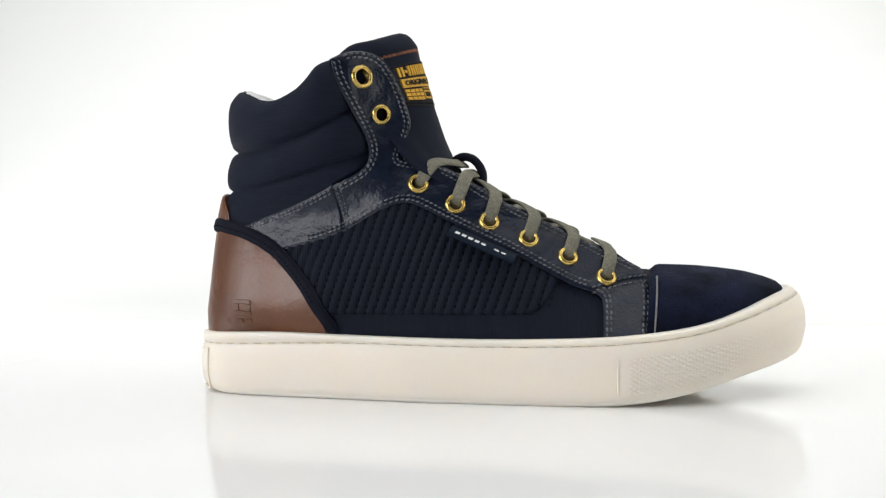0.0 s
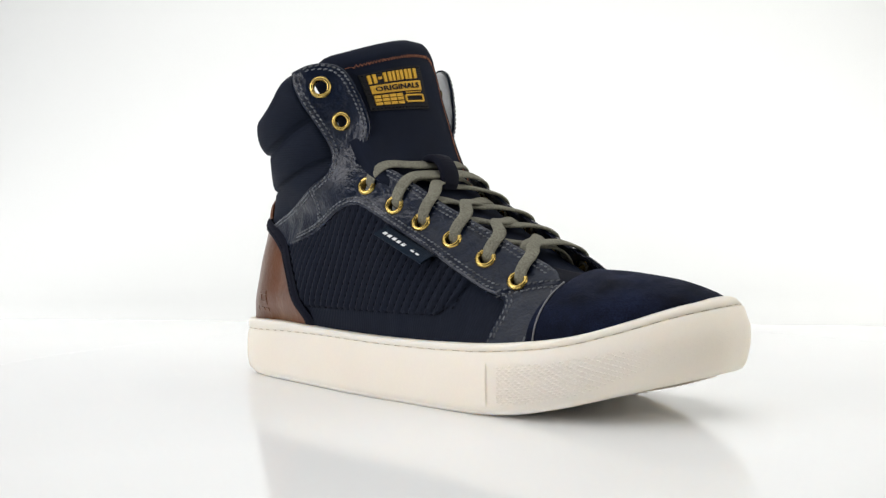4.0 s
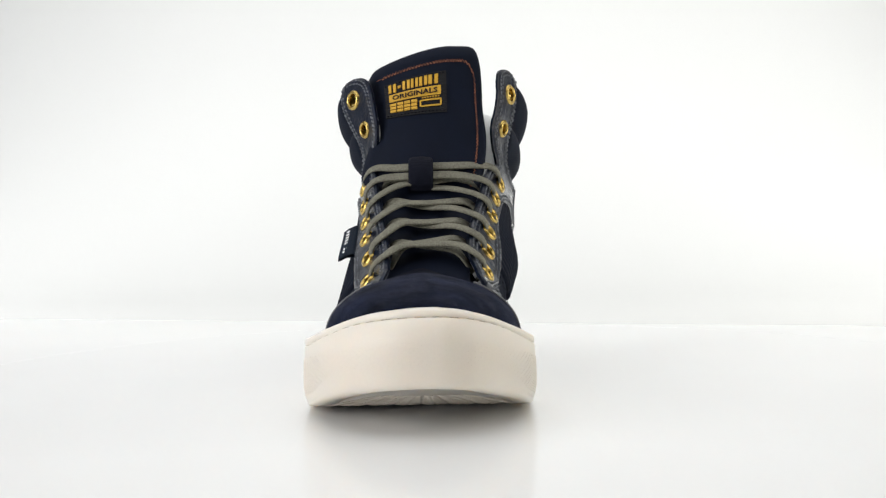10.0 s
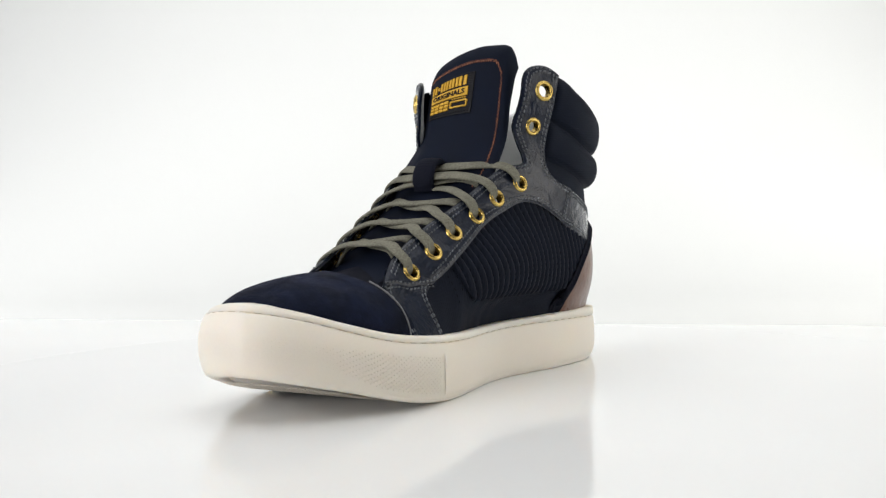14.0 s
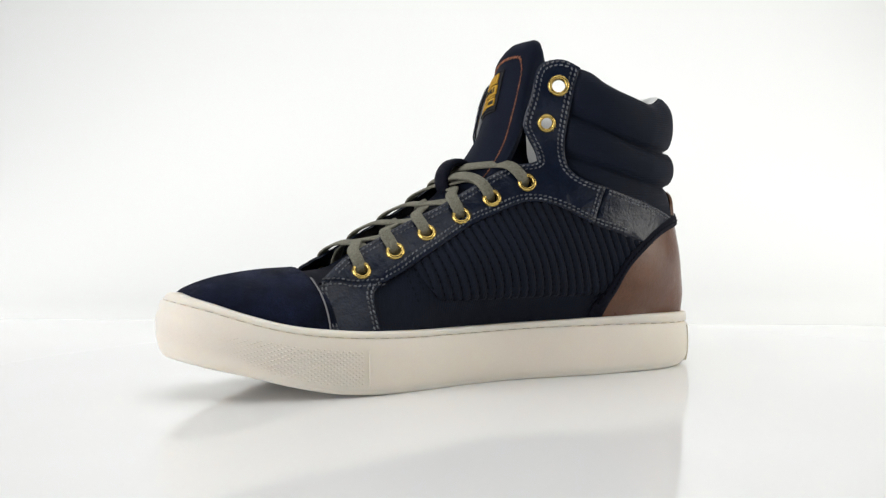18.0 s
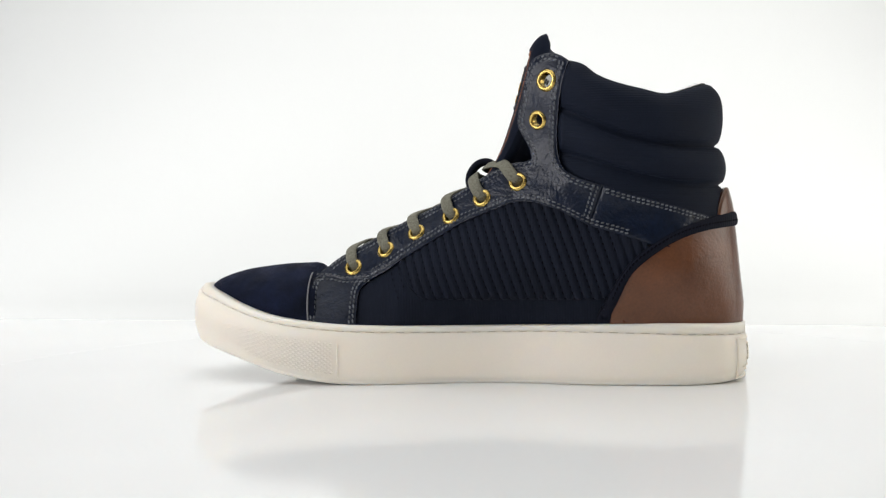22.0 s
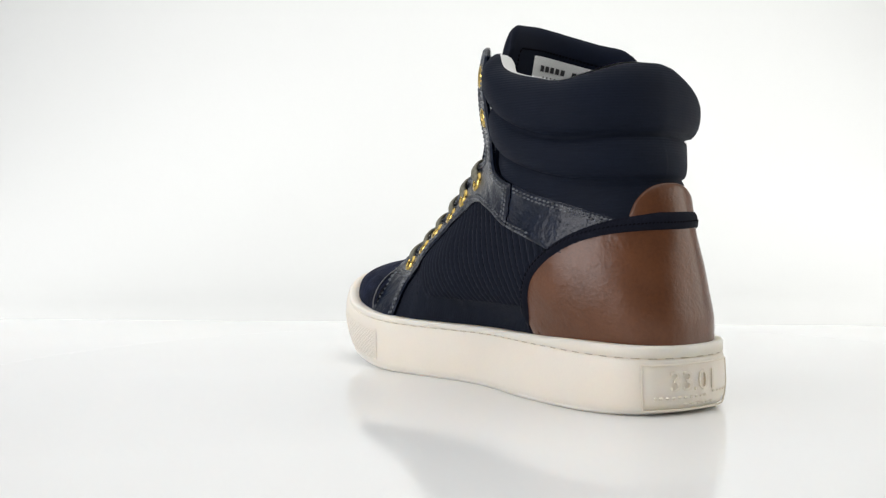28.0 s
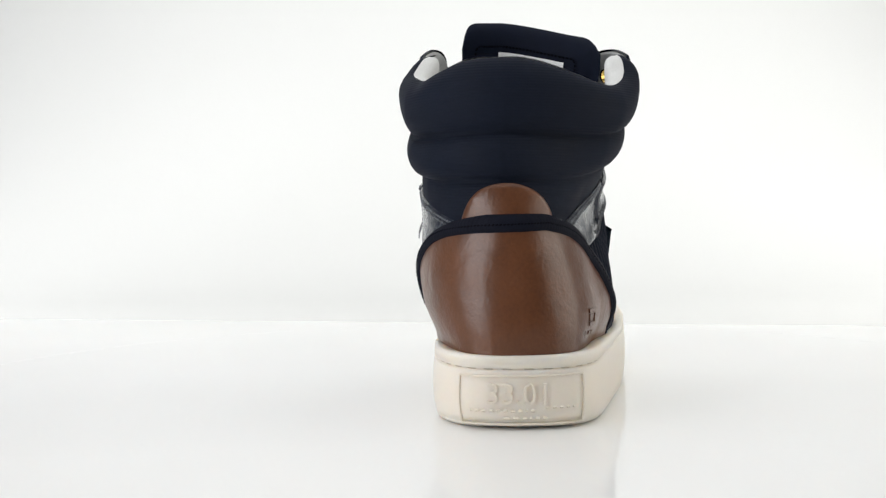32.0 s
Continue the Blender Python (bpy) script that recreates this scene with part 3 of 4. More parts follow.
# outlines of the sewn pieces, in millimetres from the heel and from the floor, outer and inner side
CUT = {
    -1: dict(counter=[(15.7, 80.3), (29, 77), (41, 71.6), (51.8, 64.1), (60.5, 55.6), (67.5, 46.2), (73, 36.9), (75.5, 27.5)],
             strap=[(16, 87.0), (21, 85.9), (36, 81.1), (48.8, 74.3), (60.6, 64.1), (69.1, 54.3), (75.9, 43.6), (81.0, 34), (82.5, 27)],
             low=[(42, 68.5), (54.8, 71.6), (72, 75.6), (86.2, 80.8), (99.3, 87.9), (109, 91.8), (114, 92.3), (119.1, 91.1), (128.4, 86.3), (144.3, 77.8), (162.7, 68.5), (178.2, 59.8), (191.1, 52.7), (200, 49.6)],
             strip=[(200, 49.6), (204, 47.6), (205.5, 43), (205.3, 28)], front=[(226, 29.5), (227, 39.7), (227.4, 48.2), (226.4, 54.5), (222.7, 59.7)],
             up=[(222.7, 59.7), (217.4, 62.9), (206.9, 67.7), (193.7, 74.5), (177.8, 82.7), (162, 90.8), (148.8, 99), (135.6, 107.1), (125.2, 111.1), (115, 112.3), (110.6, 113.5)],
             flap=[(110.6, 113.5), (110.4, 116), (113.4, 123.2), (115.3, 130.4), (114.3, 136.4), (109.9, 148.3), (104, 158.8), (98.6, 163), (92.5, 164), (86.4, 162.7), (80.7, 159.2)],
             rear=[(80.7, 159.2), (82.8, 150.1), (88.7, 137.3), (94.4, 124.4), (96.0, 116.5), (93.5, 109.9), (86.1, 105.8), (78.8, 102.9)],
             band=[(78.8, 102.9), (66.7, 97), (52, 91.1), (36, 85.3), (24, 81)], seam=[(78.8, 102.9), (82, 92), (84.9, 80.3)],
             top=[(19, 151.3), (22, 150.2), (26, 148.2), (33, 145.2), (40.7, 142.6), (50.8, 141.8), (63.4, 145.5), (72.2, 150.4), (80.2, 157), (90, 160)]),
    1: dict(counter=[(13.3, 79.7), (27.5, 77.6), (40.3, 73.5), (52.3, 66.6), (62.4, 58.2), (68, 48.3), (72.1, 38.2), (75, 27.5)],
            strap=[(13.5, 87.0), (16.4, 86.2), (27.4, 83.3), (40.3, 78.3), (52.3, 71.6), (63.9, 62.4), (72.3, 49.7), (77.7, 39.7), (80.5, 33), (82, 27)],
            low=[(42, 67.5), (53.8, 71.1), (69.5, 76.6), (83.4, 81), (97.4, 88.2), (108, 92), (115, 93), (122.6, 92.1), (134, 87.7), (148.3, 81.5), (162.8, 73), (177.3, 64.4), (186.1, 58.7), (196, 53.4)],
            strip=[(196, 53.4), (200.8, 50), (203, 45), (203.2, 28)], front=[(228.0, 29), (229.2, 41.5), (228.6, 52.7), (222.3, 58.4)],
            up=[(222.3, 58.4), (213.5, 64.8), (201.5, 70.9), (183.6, 80.3), (165.8, 88.9), (154, 95.5), (139.4, 104), (130.7, 108.8), (122.1, 112.4), (115, 113.2), (111.2, 114.5)],
            flap=[(111.2, 114.5), (112.2, 119.9), (117.4, 131.6), (117.6, 137.3), (114.8, 148.6), (112, 160.4), (107.7, 165.4), (100.8, 166.8), (95.5, 165), (91.6, 161.9)],
            rear=[(91.6, 161.9), (95, 151.4), (97.1, 137.6), (97.8, 120.8), (95.7, 110.8), (88.9, 105.3), (76.4, 101.2)],
            band=[(76.4, 101.2), (63.7, 96.9), (46.3, 92), (24, 84.7)], seam=[(76.4, 101.2), (80, 91), (83.4, 81)],
            top=[(19, 151.3), (22, 150.5), (25, 149.3), (31, 147.3), (42.9, 144.6), (55.3, 146.8), (70, 150.5), (81, 155), (89, 160), (98, 163)]),
}
EYELETS = {-1: [(206.6, 55.4), (188.5, 65.4), (170.5, 74.1), (152.3, 82.6), (136.5, 91.3), (119.5, 101), (101.2, 135.1), (93.3, 151.8)],
           1: [(206, 58.7), (187.9, 67.8), (171.4, 76.6), (152.9, 85.2), (136.6, 94.5), (117.9, 102.6), (106.9, 134.5), (102, 153)]}


def lookup(side, key, x):
    p = CUT[side][key]
    return spline([q[0] / 1000 for q in p], [q[1] / 1000 for q in p], x)


def wrinkle(a, z):
    """Soft creases of worn leather, in metres."""
    p = Vector((a * 95, z * 120, 3.0))
    n = noise.noise(p + Vector((0, 0, 5)) + 0.8 * noise.noise_vector(p * 0.6))
    return 0.00026 * n - 0.0003 * max(0.0, 1 - 6 * abs(noise.noise(p * 1.3))) + 0.0001


def build_sides():
    for side in (-1, 1):
        c = CUT[side]
        word = "outer" if side < 0 else "inner"
        # quilted cloth side, ribs between sewn grooves
        low = [(x / 1000, z / 1000) for x, z in c["low"]]
        def quilt(x, z):
            edge, turn = (0.0415, 0.171) if side < 0 else (0.0445, 0.166)
            front = (0.1900 if side < 0 else 0.1855) - 0.5 * max(0, 0.052 - z)
            k = smooth_step(edge - 0.0008, edge + 0.0008, z - 78 * max(0, x - turn) ** 2)
            k *= 1 - smooth_step(front - 0.001, front + 0.001, x)
            phase = (x - 0.34 * (z - 0.04) - 1.2 * max(0, x - 0.15) * (0.07 - z)) / 0.0047
            rib = abs(math.sin(math.pi * phase)) ** 0.6
            slack = noise.noise(Vector((x * 120 + z * 40, z * 45, 3.0 * side)))
            return k * (0.0002 + 0.0016 * rib) + (1 - k) * 0.0007 * slack * smooth_step(0.11, 0.15, x)
        xs = np.arange(0.055, 0.2075, 0.00062)
        rows = 70
        verts = []
        for x in xs:
            hi = spline([q[0] for q in low], [q[1] for q in low], x) + 0.006
            for k in range(rows):
                z = 0.026 + (hi - 0.026) * k / (rows - 1)
                verts.append(at_skin(side, x, z, quilt(x, z)))
        part("quilted_side", verts, grid_faces(len(xs), rows), RIB_CLOTH, SHOE, word + " side of dark navy quilted ribbed cloth")
        # dark dashes in the grooves: the sewn pits' shade put in as colour
        bag = Bag()
        for i in range(-3, 40):
            z = 0.044
            while z < 0.095:
                x = 0.34 * (z - 0.04) + i * 0.0047
                if x > 0.15:
                    x = (x - 0.18 * (0.07 - z)) / (1 - 1.2 * (0.07 - z))
                if 0.07 < x < 0.186 and quilt(x, z) > 0.0001 and z < spline([q[0] for q in low], [q[1] for q in low], x):
                    bag.add(*box_between(at_skin(side, x, z, 0.0010), at_skin(side, x + 0.0005, z + 0.0011 + 0.0006 * abs(math.sin(i * 7.3 + z * 5100)), 0.0010), skin_normal(to_u(side, x, z), z), .0007 if side < 0 else .0005, .0002))
                z += 0.0030
        rim = [(x, (0.0415 if side < 0 else 0.0445) + 78 * max(0, x - (0.171 if side < 0 else 0.166)) ** 2) for x in np.arange(0.066, 0.1900, 0.0008)]
        rim = [q for q in rim if q[1] < spline([k[0] for k in low], [k[1] for k in low], q[0]) - 0.001 and q[0] < (0.1850 if side < 0 else 0.1805)]
        for (x1, z1), (x2, z2) in zip(rim, rim[1:]):
            bag.add(*box_between(at_skin(side, x1, z1, 0.0004), at_skin(side, x2, z2, 0.0004), skin_normal(to_u(side, x1, z1), z1), .0009, .0002))
        part("quilting", bag.v, bag.f, DARK_THREAD, SHOE, "dark dashes for the shaded quilting pits, and the border seam", "stuff")
        # leather eyestay with its flap, the strip at its foot, and the band to the heel
        tr = lambda key: trace(side, c[key])
        holes = [(ROUND * to_u(side, x / 1000, z / 1000), z / 1000, 0.0037 if i > 6 else 0.003) for i, (x, z) in enumerate(EYELETS[side])]
        seam_low = tr("low")
        low_fwd = [q for q in seam_low if to_x(q[0] / ROUND, q[1]) > 0.084]
        low_back = [q for q in seam_low if to_x(q[0] / ROUND, q[1]) <= 0.0855]
        foot = trace(side, [c["strip"][0], (211, 52.5), (218, 53.8), (226.4 if side < 0 else 228.4, 54.5 if side < 0 else 53.5)])
        front_top = trace(side, [c["front"][-2], c["front"][-1]])
        loop = low_fwd + foot[1:] + front_top[1:] + tr("up")[1:] + tr("flap")[1:] + tr("rear")[1:] + tr("seam")[1:]
        stay = panel("eyestay", loop, 0.0021, 0.0012, NAVY_LEATHER, SHOE, "navy leather lace stay with two-eyelet flap", holes, cell=0.0022, relief=wrinkle)
        cut = [q for q in c["rear"] if q[1] > 112]
        panel("lining", tr("flap") + trace(side, cut)[1:] + trace(side, [cut[-1], (103, 112), c["flap"][0]])[1:-1],
              0.0012, -0.0012, BACKING, stay, "grey leather backing", holes, cell=0.004, inset=0.0009)
        strip = tr("strip") + trace(side, [c["strip"][-1], (215, 28.5), c["front"][0]])[1:] + trace(side, c["front"][:-1])[1:] + trace(side, [c["front"][-2], (214, 56.8), c["strip"][0]])[1:-1]
        panel("foot_strip", strip, 0.0013, 0.0010, NAVY_LEATHER, SHOE, "navy leather strip down to the sole", cell=0.0022, relief=wrinkle)
        back = low_back + trace(side, c["seam"][::-1])[1:] + tr("band")[1:] + trace(side, [c["band"][-1], (26, 76), (34, 70), c["low"][0]])[1:-1]
        panel("back_band", back, 0.0012, 0.0010, NAVY_LEATHER, SHOE, "navy leather band running to the heel", cell=0.0022, relief=wrinkle)
        hidden = trace(side, [(199, 29), (215, 29), (232.5, 30)]) + trace(side, [(232.5, 30), (232.5, 42), (231, 50)])[1:] + trace(side, [(231, 50), (215, 52), (199, 53)])[1:]
        panel("vamp_side", hidden, -0.0022, 0.0006, FLAT_CLOTH, SHOE, "dark navy cloth under the stay")
        # double rows of grey stitching
        bag = Bag()
        flip = 1 if side > 0 else -1
        full_up = tr("up") + tr("flap")[1:]
        for key, sign, lift in (("low", 1, .0033), ("rear", 1, .0033), ("strip", 1, .0023), ("front", 1, .0023), ("band", 1, .0022), ("seam", 1, .0033)):
            line = tr(key) if key != "low" else [q for q in tr(key) if to_x(q[0] / ROUND, q[1]) > 0.0625]
            for d in (0.0015, 0.0033):
                stitches(bag, offset_line(line, flip * sign * d), lift, trim=0.0015)
        for d in (0.0015, 0.0033):
            stitches(bag, offset_line(full_up, flip * d), .0033, trim=0.003)
        stitches(bag, offset_line(foot, flip * 0.0012), .0033)
        stitches(bag, offset_line(foot, -flip * 0.001), .0024)
        part("stitching", bag.v, bag.f, THREAD, stay, "double rows of grey thread", "stuff")
        # brass eyelets
        for i, (x, z) in enumerate(EYELETS[side]):
            u = to_u(side, x / 1000, z / 1000)
            n, p = skin_normal(u, z / 1000), skin(u, z / 1000)
            a = n.orthogonal().normalized()
            b = n.cross(a)
            ro, ri = ((0.0050, 0.0030), (0.0050, 0.0030), (0.0057, 0.0036))[max(0, i - 5)]
            prof = [(ri - .0002, -.0002), (ri - .0002, .0034), (ri, .0041), (ri + .0007, .0046), (ro - .0008, .0043), (ro - .0001, .0037), (ro, .0028)]
            verts = [p + n * h + (a * math.cos(t) + b * math.sin(t)) * r for r, h in prof for t in [k * math.pi / 16 for k in range(32)]]
            part("eyelet", verts, grid_faces(len(prof), 32, True), BRASS, SHOE, "brass eyelet")


def build_heel():
    loop = [tuple(q) for q in offset_line(trace(-1, CUT[-1]["counter"][::-1]) + trace(1, CUT[1]["counter"]), 0.0028)]
    bottom = [(ROUND * u, 0.0275) for u in np.linspace(to_u(1, .075, .028), to_u(-1, .0755, .028), 80)]
    counter = panel("heel_counter", loop + bottom, 0.0010, 0.0014, BROWN, SHOE, "smooth brown leather heel counter", cell=0.0042, relief=lambda a, z: -0.0012 * smooth_step(0.042, 0.030, z))
    edge = trace(-1, CUT[-1]["strap"][::-1]) + trace(1, CUT[1]["strap"])
    back = trace(1, CUT[1]["counter"][::-1]) + trace(-1, CUT[-1]["counter"])
    lower = [tuple(q) for q in offset_line(back, 0.0006)]
    strap = panel("heel_strap", edge + lower, 0.0022, 0.0018, FLAT_CLOTH, SHOE, "dark navy binding strap round the heel", cell=0.003, rim=0.0022, relief=lambda a, z: -0.0024 * smooth_step(0.044, 0.030, z))
    bag = Bag()
    stitches(bag, [q for q in offset_line(back, -0.0024) if q[1] > 0.044], 0.0039, width=.0008, height=.0004)
    part("stitching", bag.v, bag.f, DARK_THREAD, strap, "tone-on-tone stitches", "stuff")
    tab = curve([(-0.0285, .082), (-0.0262, .0885), (-0.019, .0945), (-.008, .0985), (.004, .0992), (.0145, .0972), (.0225, .0925), (.0270, .0865), (.0285, .082)], .0016)
    tab = [(s * 1.30, z) for s, z in tab]
    panel("heel_tab", tab + [(0.0, .080)], 0.0014, 0.0014, BROWN, SHOE, "brown leather tab above the heel strap")
    # sunk mark pressed into the outer side of the heel leather
    bag = Bag()
    for x0, z0, w, h in [(28, 40.2, 8, 1.5), (28, 45.2, 8, 1.5), (28, 42.1, 1.6, 2.7), (34.4, 42.1, 1.6, 2.7), (28, 36.6, 3.2, 1.4), (32.8, 36.6, 3.2, 1.4)]:
        top = [at_skin(-1, (x0 + a * w) / 1000, (z0 + b * h) / 1000, 0.0028 - 0.0012 * smooth_step(0.042, 0.030, (z0 + b * h) / 1000)) for a, b in ((0, 0), (0.5, 0), (1, 0), (1, 1), (0.5, 1), (0, 1))]
        foot = [at_skin(-1, (x0 + a * (w + .8) - .4) / 1000, (z0 + b * (h + .8) - .4) / 1000, 0.0018 - 0.0012 * smooth_step(0.042, 0.030, z0 / 1000)) for a, b in ((0, 0), (0.5, 0), (1, 0), (1, 1), (0.5, 1), (0, 1))]
        bag.add(top + foot, [(5, 4, 1, 0), (4, 3, 2, 1)] + [((k + 1) % 6, k, 6 + k, 6 + (k + 1) % 6) for k in range(6)])
    part("pressed_mark", bag.v, bag.f, BROWN, counter, "plain mark pressed in the leather", smooth=False)


def collar_lines(u):
    side = 1 if u >= 0 else -1
    x = to_x(u, 0.12)
    top = lookup(side, "top", x)
    g1 = spline([.019, .043, .063, .081, .098], [.1205, .1200, .1245, .1320, .1395], x)
    g2 = spline([.019, .041, .062, .081, .098], [.1010, .1015, .1058, .1125, .1185], x)
    return g2 - 0.022, g2, g1, top


def collar_end(side, z):
    """Where the collar runs in under the flap's rear edge, by height."""
    pts = sorted((q[1], q[0]) for q in CUT[side]["rear"])
    x = np.interp(z * 1000, [q[0] for q in pts], [q[1] for q in pts])
    return to_u(side, (x + 4.0) / 1000, z)


def build_collar():
    count = 200
    u0, u1 = collar_end(-1, .125), collar_end(1, .125)
    us = np.linspace(u0, u1, count)
    levels = [(s, k) for s in range(3) for k in np.linspace(0, 1, 17)[(0 if s == 0 else 1):]]
    verts, inner = [], []
    def around(u, z):
        side = 1 if u > 0 else -1
        f = u / (u1 if u > 0 else u0)
        return u + (collar_end(side, z) - (u1 if u > 0 else u0)) * f ** 3 * (1 if f > 0 else 0)
    for u in us:
        ln = collar_lines(around(u, .13))
        end = smooth_step(0, 0.10, min(u - u0, u1 - u))
        for s, k in levels:
            z = ln[s] + (ln[s + 1] - ln[s]) * k
            puff = max(0.0, 1 - (2 * k - 1) ** 2) ** 0.5
            if s == 2:
                puff = max(0.0, 1 - (1 - min(k / 0.55, 1)) ** 2) ** 0.5 * (1 - 0.85 * max(0, (k - 0.60) / 0.40) ** 2.6)
            if s == 0:
                puff = max(0.0, 1 - (2 * (0.5 + 0.5 * k) - 1) ** 2) ** 0.5 * 0.8
            rear = math.exp(-((abs(u) - 0.8) / 0.5) ** 2)
            full = ((0.9, 0.55, 1.25)[s] if u < 0 else (1.2, 1.45, 1.35)[s]) - 1
            amp = (0.0036, 0.0050, 0.0054)[s] * (0.08 + 0.92 * end) * (1 + full * rear * (1 - 0.9 * k * (s == 2)))
            verts.append(on_skin((around(u, z) * ROUND, z), -0.0018 + amp * puff))
        z = ln[3]
        roll = [(0.0006, -0.0032), (0.0009, -0.0046)]
        for dz, off in roll:
            verts.append(on_skin((around(u, z) * ROUND, z + dz), off + 0.001 * end))
        inner.append((around(u, z), z + 0.0006 * math.exp(-((abs(u) - 0.42) / 0.34) ** 2), end))
    cols = len(levels) + 2
    part("collar", verts, grid_faces(len(us), cols), NEOPRENE, SHOE, "padded navy collar in three soft rolls")
    verts = []
    deep = [(0.0010, -.0044), (.0012, -.0075), (.0002, -.0100), (-.002, -.0115), (-.010, -.0125), (-.022, -.0110), (-.04, -.0080), (-.06, -.0060), (-.085, -.006), (-.12, -.006)]
    inner = inner[6:-6]
    for u, z, end in inner:
        for dz, off in deep:
            verts.append(on_skin((u * ROUND, max(z + dz, 0.031)), off * (0.45 + 0.55 * end) + 0.0008 * end))
    part("collar_lining", verts, grid_faces(len(inner), len(deep)), LINING, SHOE, "pale grey collar lining")


def cap_arch(x, a, lower=0.0):
    """Arched skin over the toes: a runs from the outer edge (-1) over the top to the inner edge (1)."""
    yr = np.interp(x, OUTLINE_R[:109, 0], OUTLINE_R[:109, 1]) + 0.0064 + 0.0033 * smooth_step(0.262, 0.225, x) + 0.0048 * smooth_step(0.250, 0.287, x)
    yl = np.interp(x, OUTLINE_L[:109, 0], OUTLINE_L[:109, 1]) - 0.0066 - 0.0042 * smooth_step(0.250, 0.287, x)
    zb = sole_top(x) - 0.003
    zr = spline([.195, .205, .215, .2315, .25, .27, .2785, .284, .2885, .2915], [.0690, .0665, .0640, .0622, .0614, .0590, .0570, .0552, .0532, .0500], x) - lower
    zr = max(zr, zb + 0.0004)
    yc, w = (yr + yl) / 2, max((yl - yr) / 2, 0.0002)
    t = a * math.pi / 2
    sy = math.copysign(abs(math.sin(t)) ** 0.85, t)
    return Vector((x, yc + w * sy, zb + (zr - zb) * max(math.cos(t), 0) ** 0.9 * (1 - (0.31 if a > 0 else 0.33) * abs(a) * (1 - abs(a)))))


def build_toe():
    tip = 0.2908
    xs = [0.2285 + (tip - 0.2285) * math.sin(k / 40 * math.pi / 2) for k in range(41)]
    na = 61
    verts = []
    for i, x in enumerate(xs):
        for k in range(na):
            a = -1 + 2 * k / (na - 1)
            p = cap_arch(x + 0.0028 * math.cos(a * math.pi / 2) * (1 - i / 40), a)
            p.z -= 0.0006 if i == 0 else 0
            verts.append(p)
    lead = [cap_arch(xs[0] - 0.004 + 0.0028 * math.cos((-1 + 2 * k / (na - 1)) * math.pi / 2), -1 + 2 * k / (na - 1), 0.004) for k in range(na)]
    cap = part("toe_cap", lead + verts, grid_faces(len(xs) + 1, na), SUEDE, SHOE, "deep navy suede toe cap")
    rim = [cap_arch(0.2282 + 0.0028 * math.cos(a * math.pi / 2), a, -0.0002) for a in np.linspace(-0.99, 0.99, 120)]
    for line in (rim[:42], rim[-42:]):
        part("cap_edge", *tube(line, 0.0009, 0.0009, (1, 0, 0.3), 6), EDGE, cap, "raw grey suede edge")
    xs = np.linspace(0.190, 0.2335, 16)
    verts = [cap_arch(x, (-1 + 2 * k / (na - 1)) * (0.26 + 0.08 * (k > na // 2) + 0.29 * smooth_step(0.2245, 0.2310, x)), 0.0030) for x in xs for k in range(na)]
    part("vamp", verts, grid_faces(len(xs), na), FLAT_CLOTH, SHOE, "dark navy cloth under the laces")


# the tongue: middle line (x, z) and how far it curves back at its sides
TONGUE = curve([(.228, .0545), (.212, .0603), (.195, .0695), (.175, .0805), (.155, .0910), (.142, .1000), (.1345, .1085), (.1272, .1220), (.1222, .1360), (.1180, .1490), (.1145, .1620), (.1105, .1735), (.1060, .1800)], n=90)


def tongue_at(a, w, lift=0.0):
    """A point of the tongue: a across (-1 outer side, 1 inner side), w from toe (0) to top (1)."""
    i = min(max(w, 0), 1) * (len(TONGUE) - 1)
    k = min(int(i), len(TONGUE) - 2)
    f = i - k
    x, z = TONGUE[k] * (1 - f) + TONGUE[k + 1] * f
    t = TONGUE[min(k + 2, len(TONGUE) - 1)] - TONGUE[max(k - 1, 0)]
    t = t / np.linalg.norm(t)
    n = np.array([t[1], -t[0]]) if t[1] > 0 else np.array([-t[1], t[0]])
    n = n if n[0] > 0 or n[1] > 0 else -n
    half = spline([0, .35, .5, .62, .75, .9, 1.0], [.021, .0245, .029, .034, .0365, .0372, .0370], w)
    mid = spline([0, .5, .7, 1], [.001, .002, .003, .003], w)
    y = mid + a * half * (1 - (0.17 + 0.08 * smooth_step(.66, .86, w)) * max(a, 0) if a > 0 else 1 - 0.06 * smooth_step(.60, .70, w) + 0.06 * smooth_step(.82, .97, w) + 0.11 * math.exp(-((w - 0.622) / 0.06) ** 2))
    rise = smooth_step(.5, .74, w)
    back = (3.0 + 6.5 * rise) * (y - (.002 + .009 * rise)) ** 2 * (1 + 0.9 * max(0, -a - 0.62) + 0.25 * max(0, a - 0.6))
    drop = rise * smooth_step(.65, 1, w) * (0.0125 * max(0, (.012 - y) / .045) ** 1.4 + 0.007 * max(0, (abs(a) - 0.80) / 0.2) ** 2.4 + 0.006 * max(0, (a - 0.62) / 0.38) ** 2.2)
    p = Vector((x - back * (0.35 + 0.65 * rise), y, z - back * 0.8 * (1 - rise) - drop))
    slope = 2 * (3.0 + 6.5 * rise) * (y - (.002 + .009 * rise))
    nn = Vector((n[0], slope * n[0] * 0.8, n[1])).normalized()
    return p + nn * lift, nn


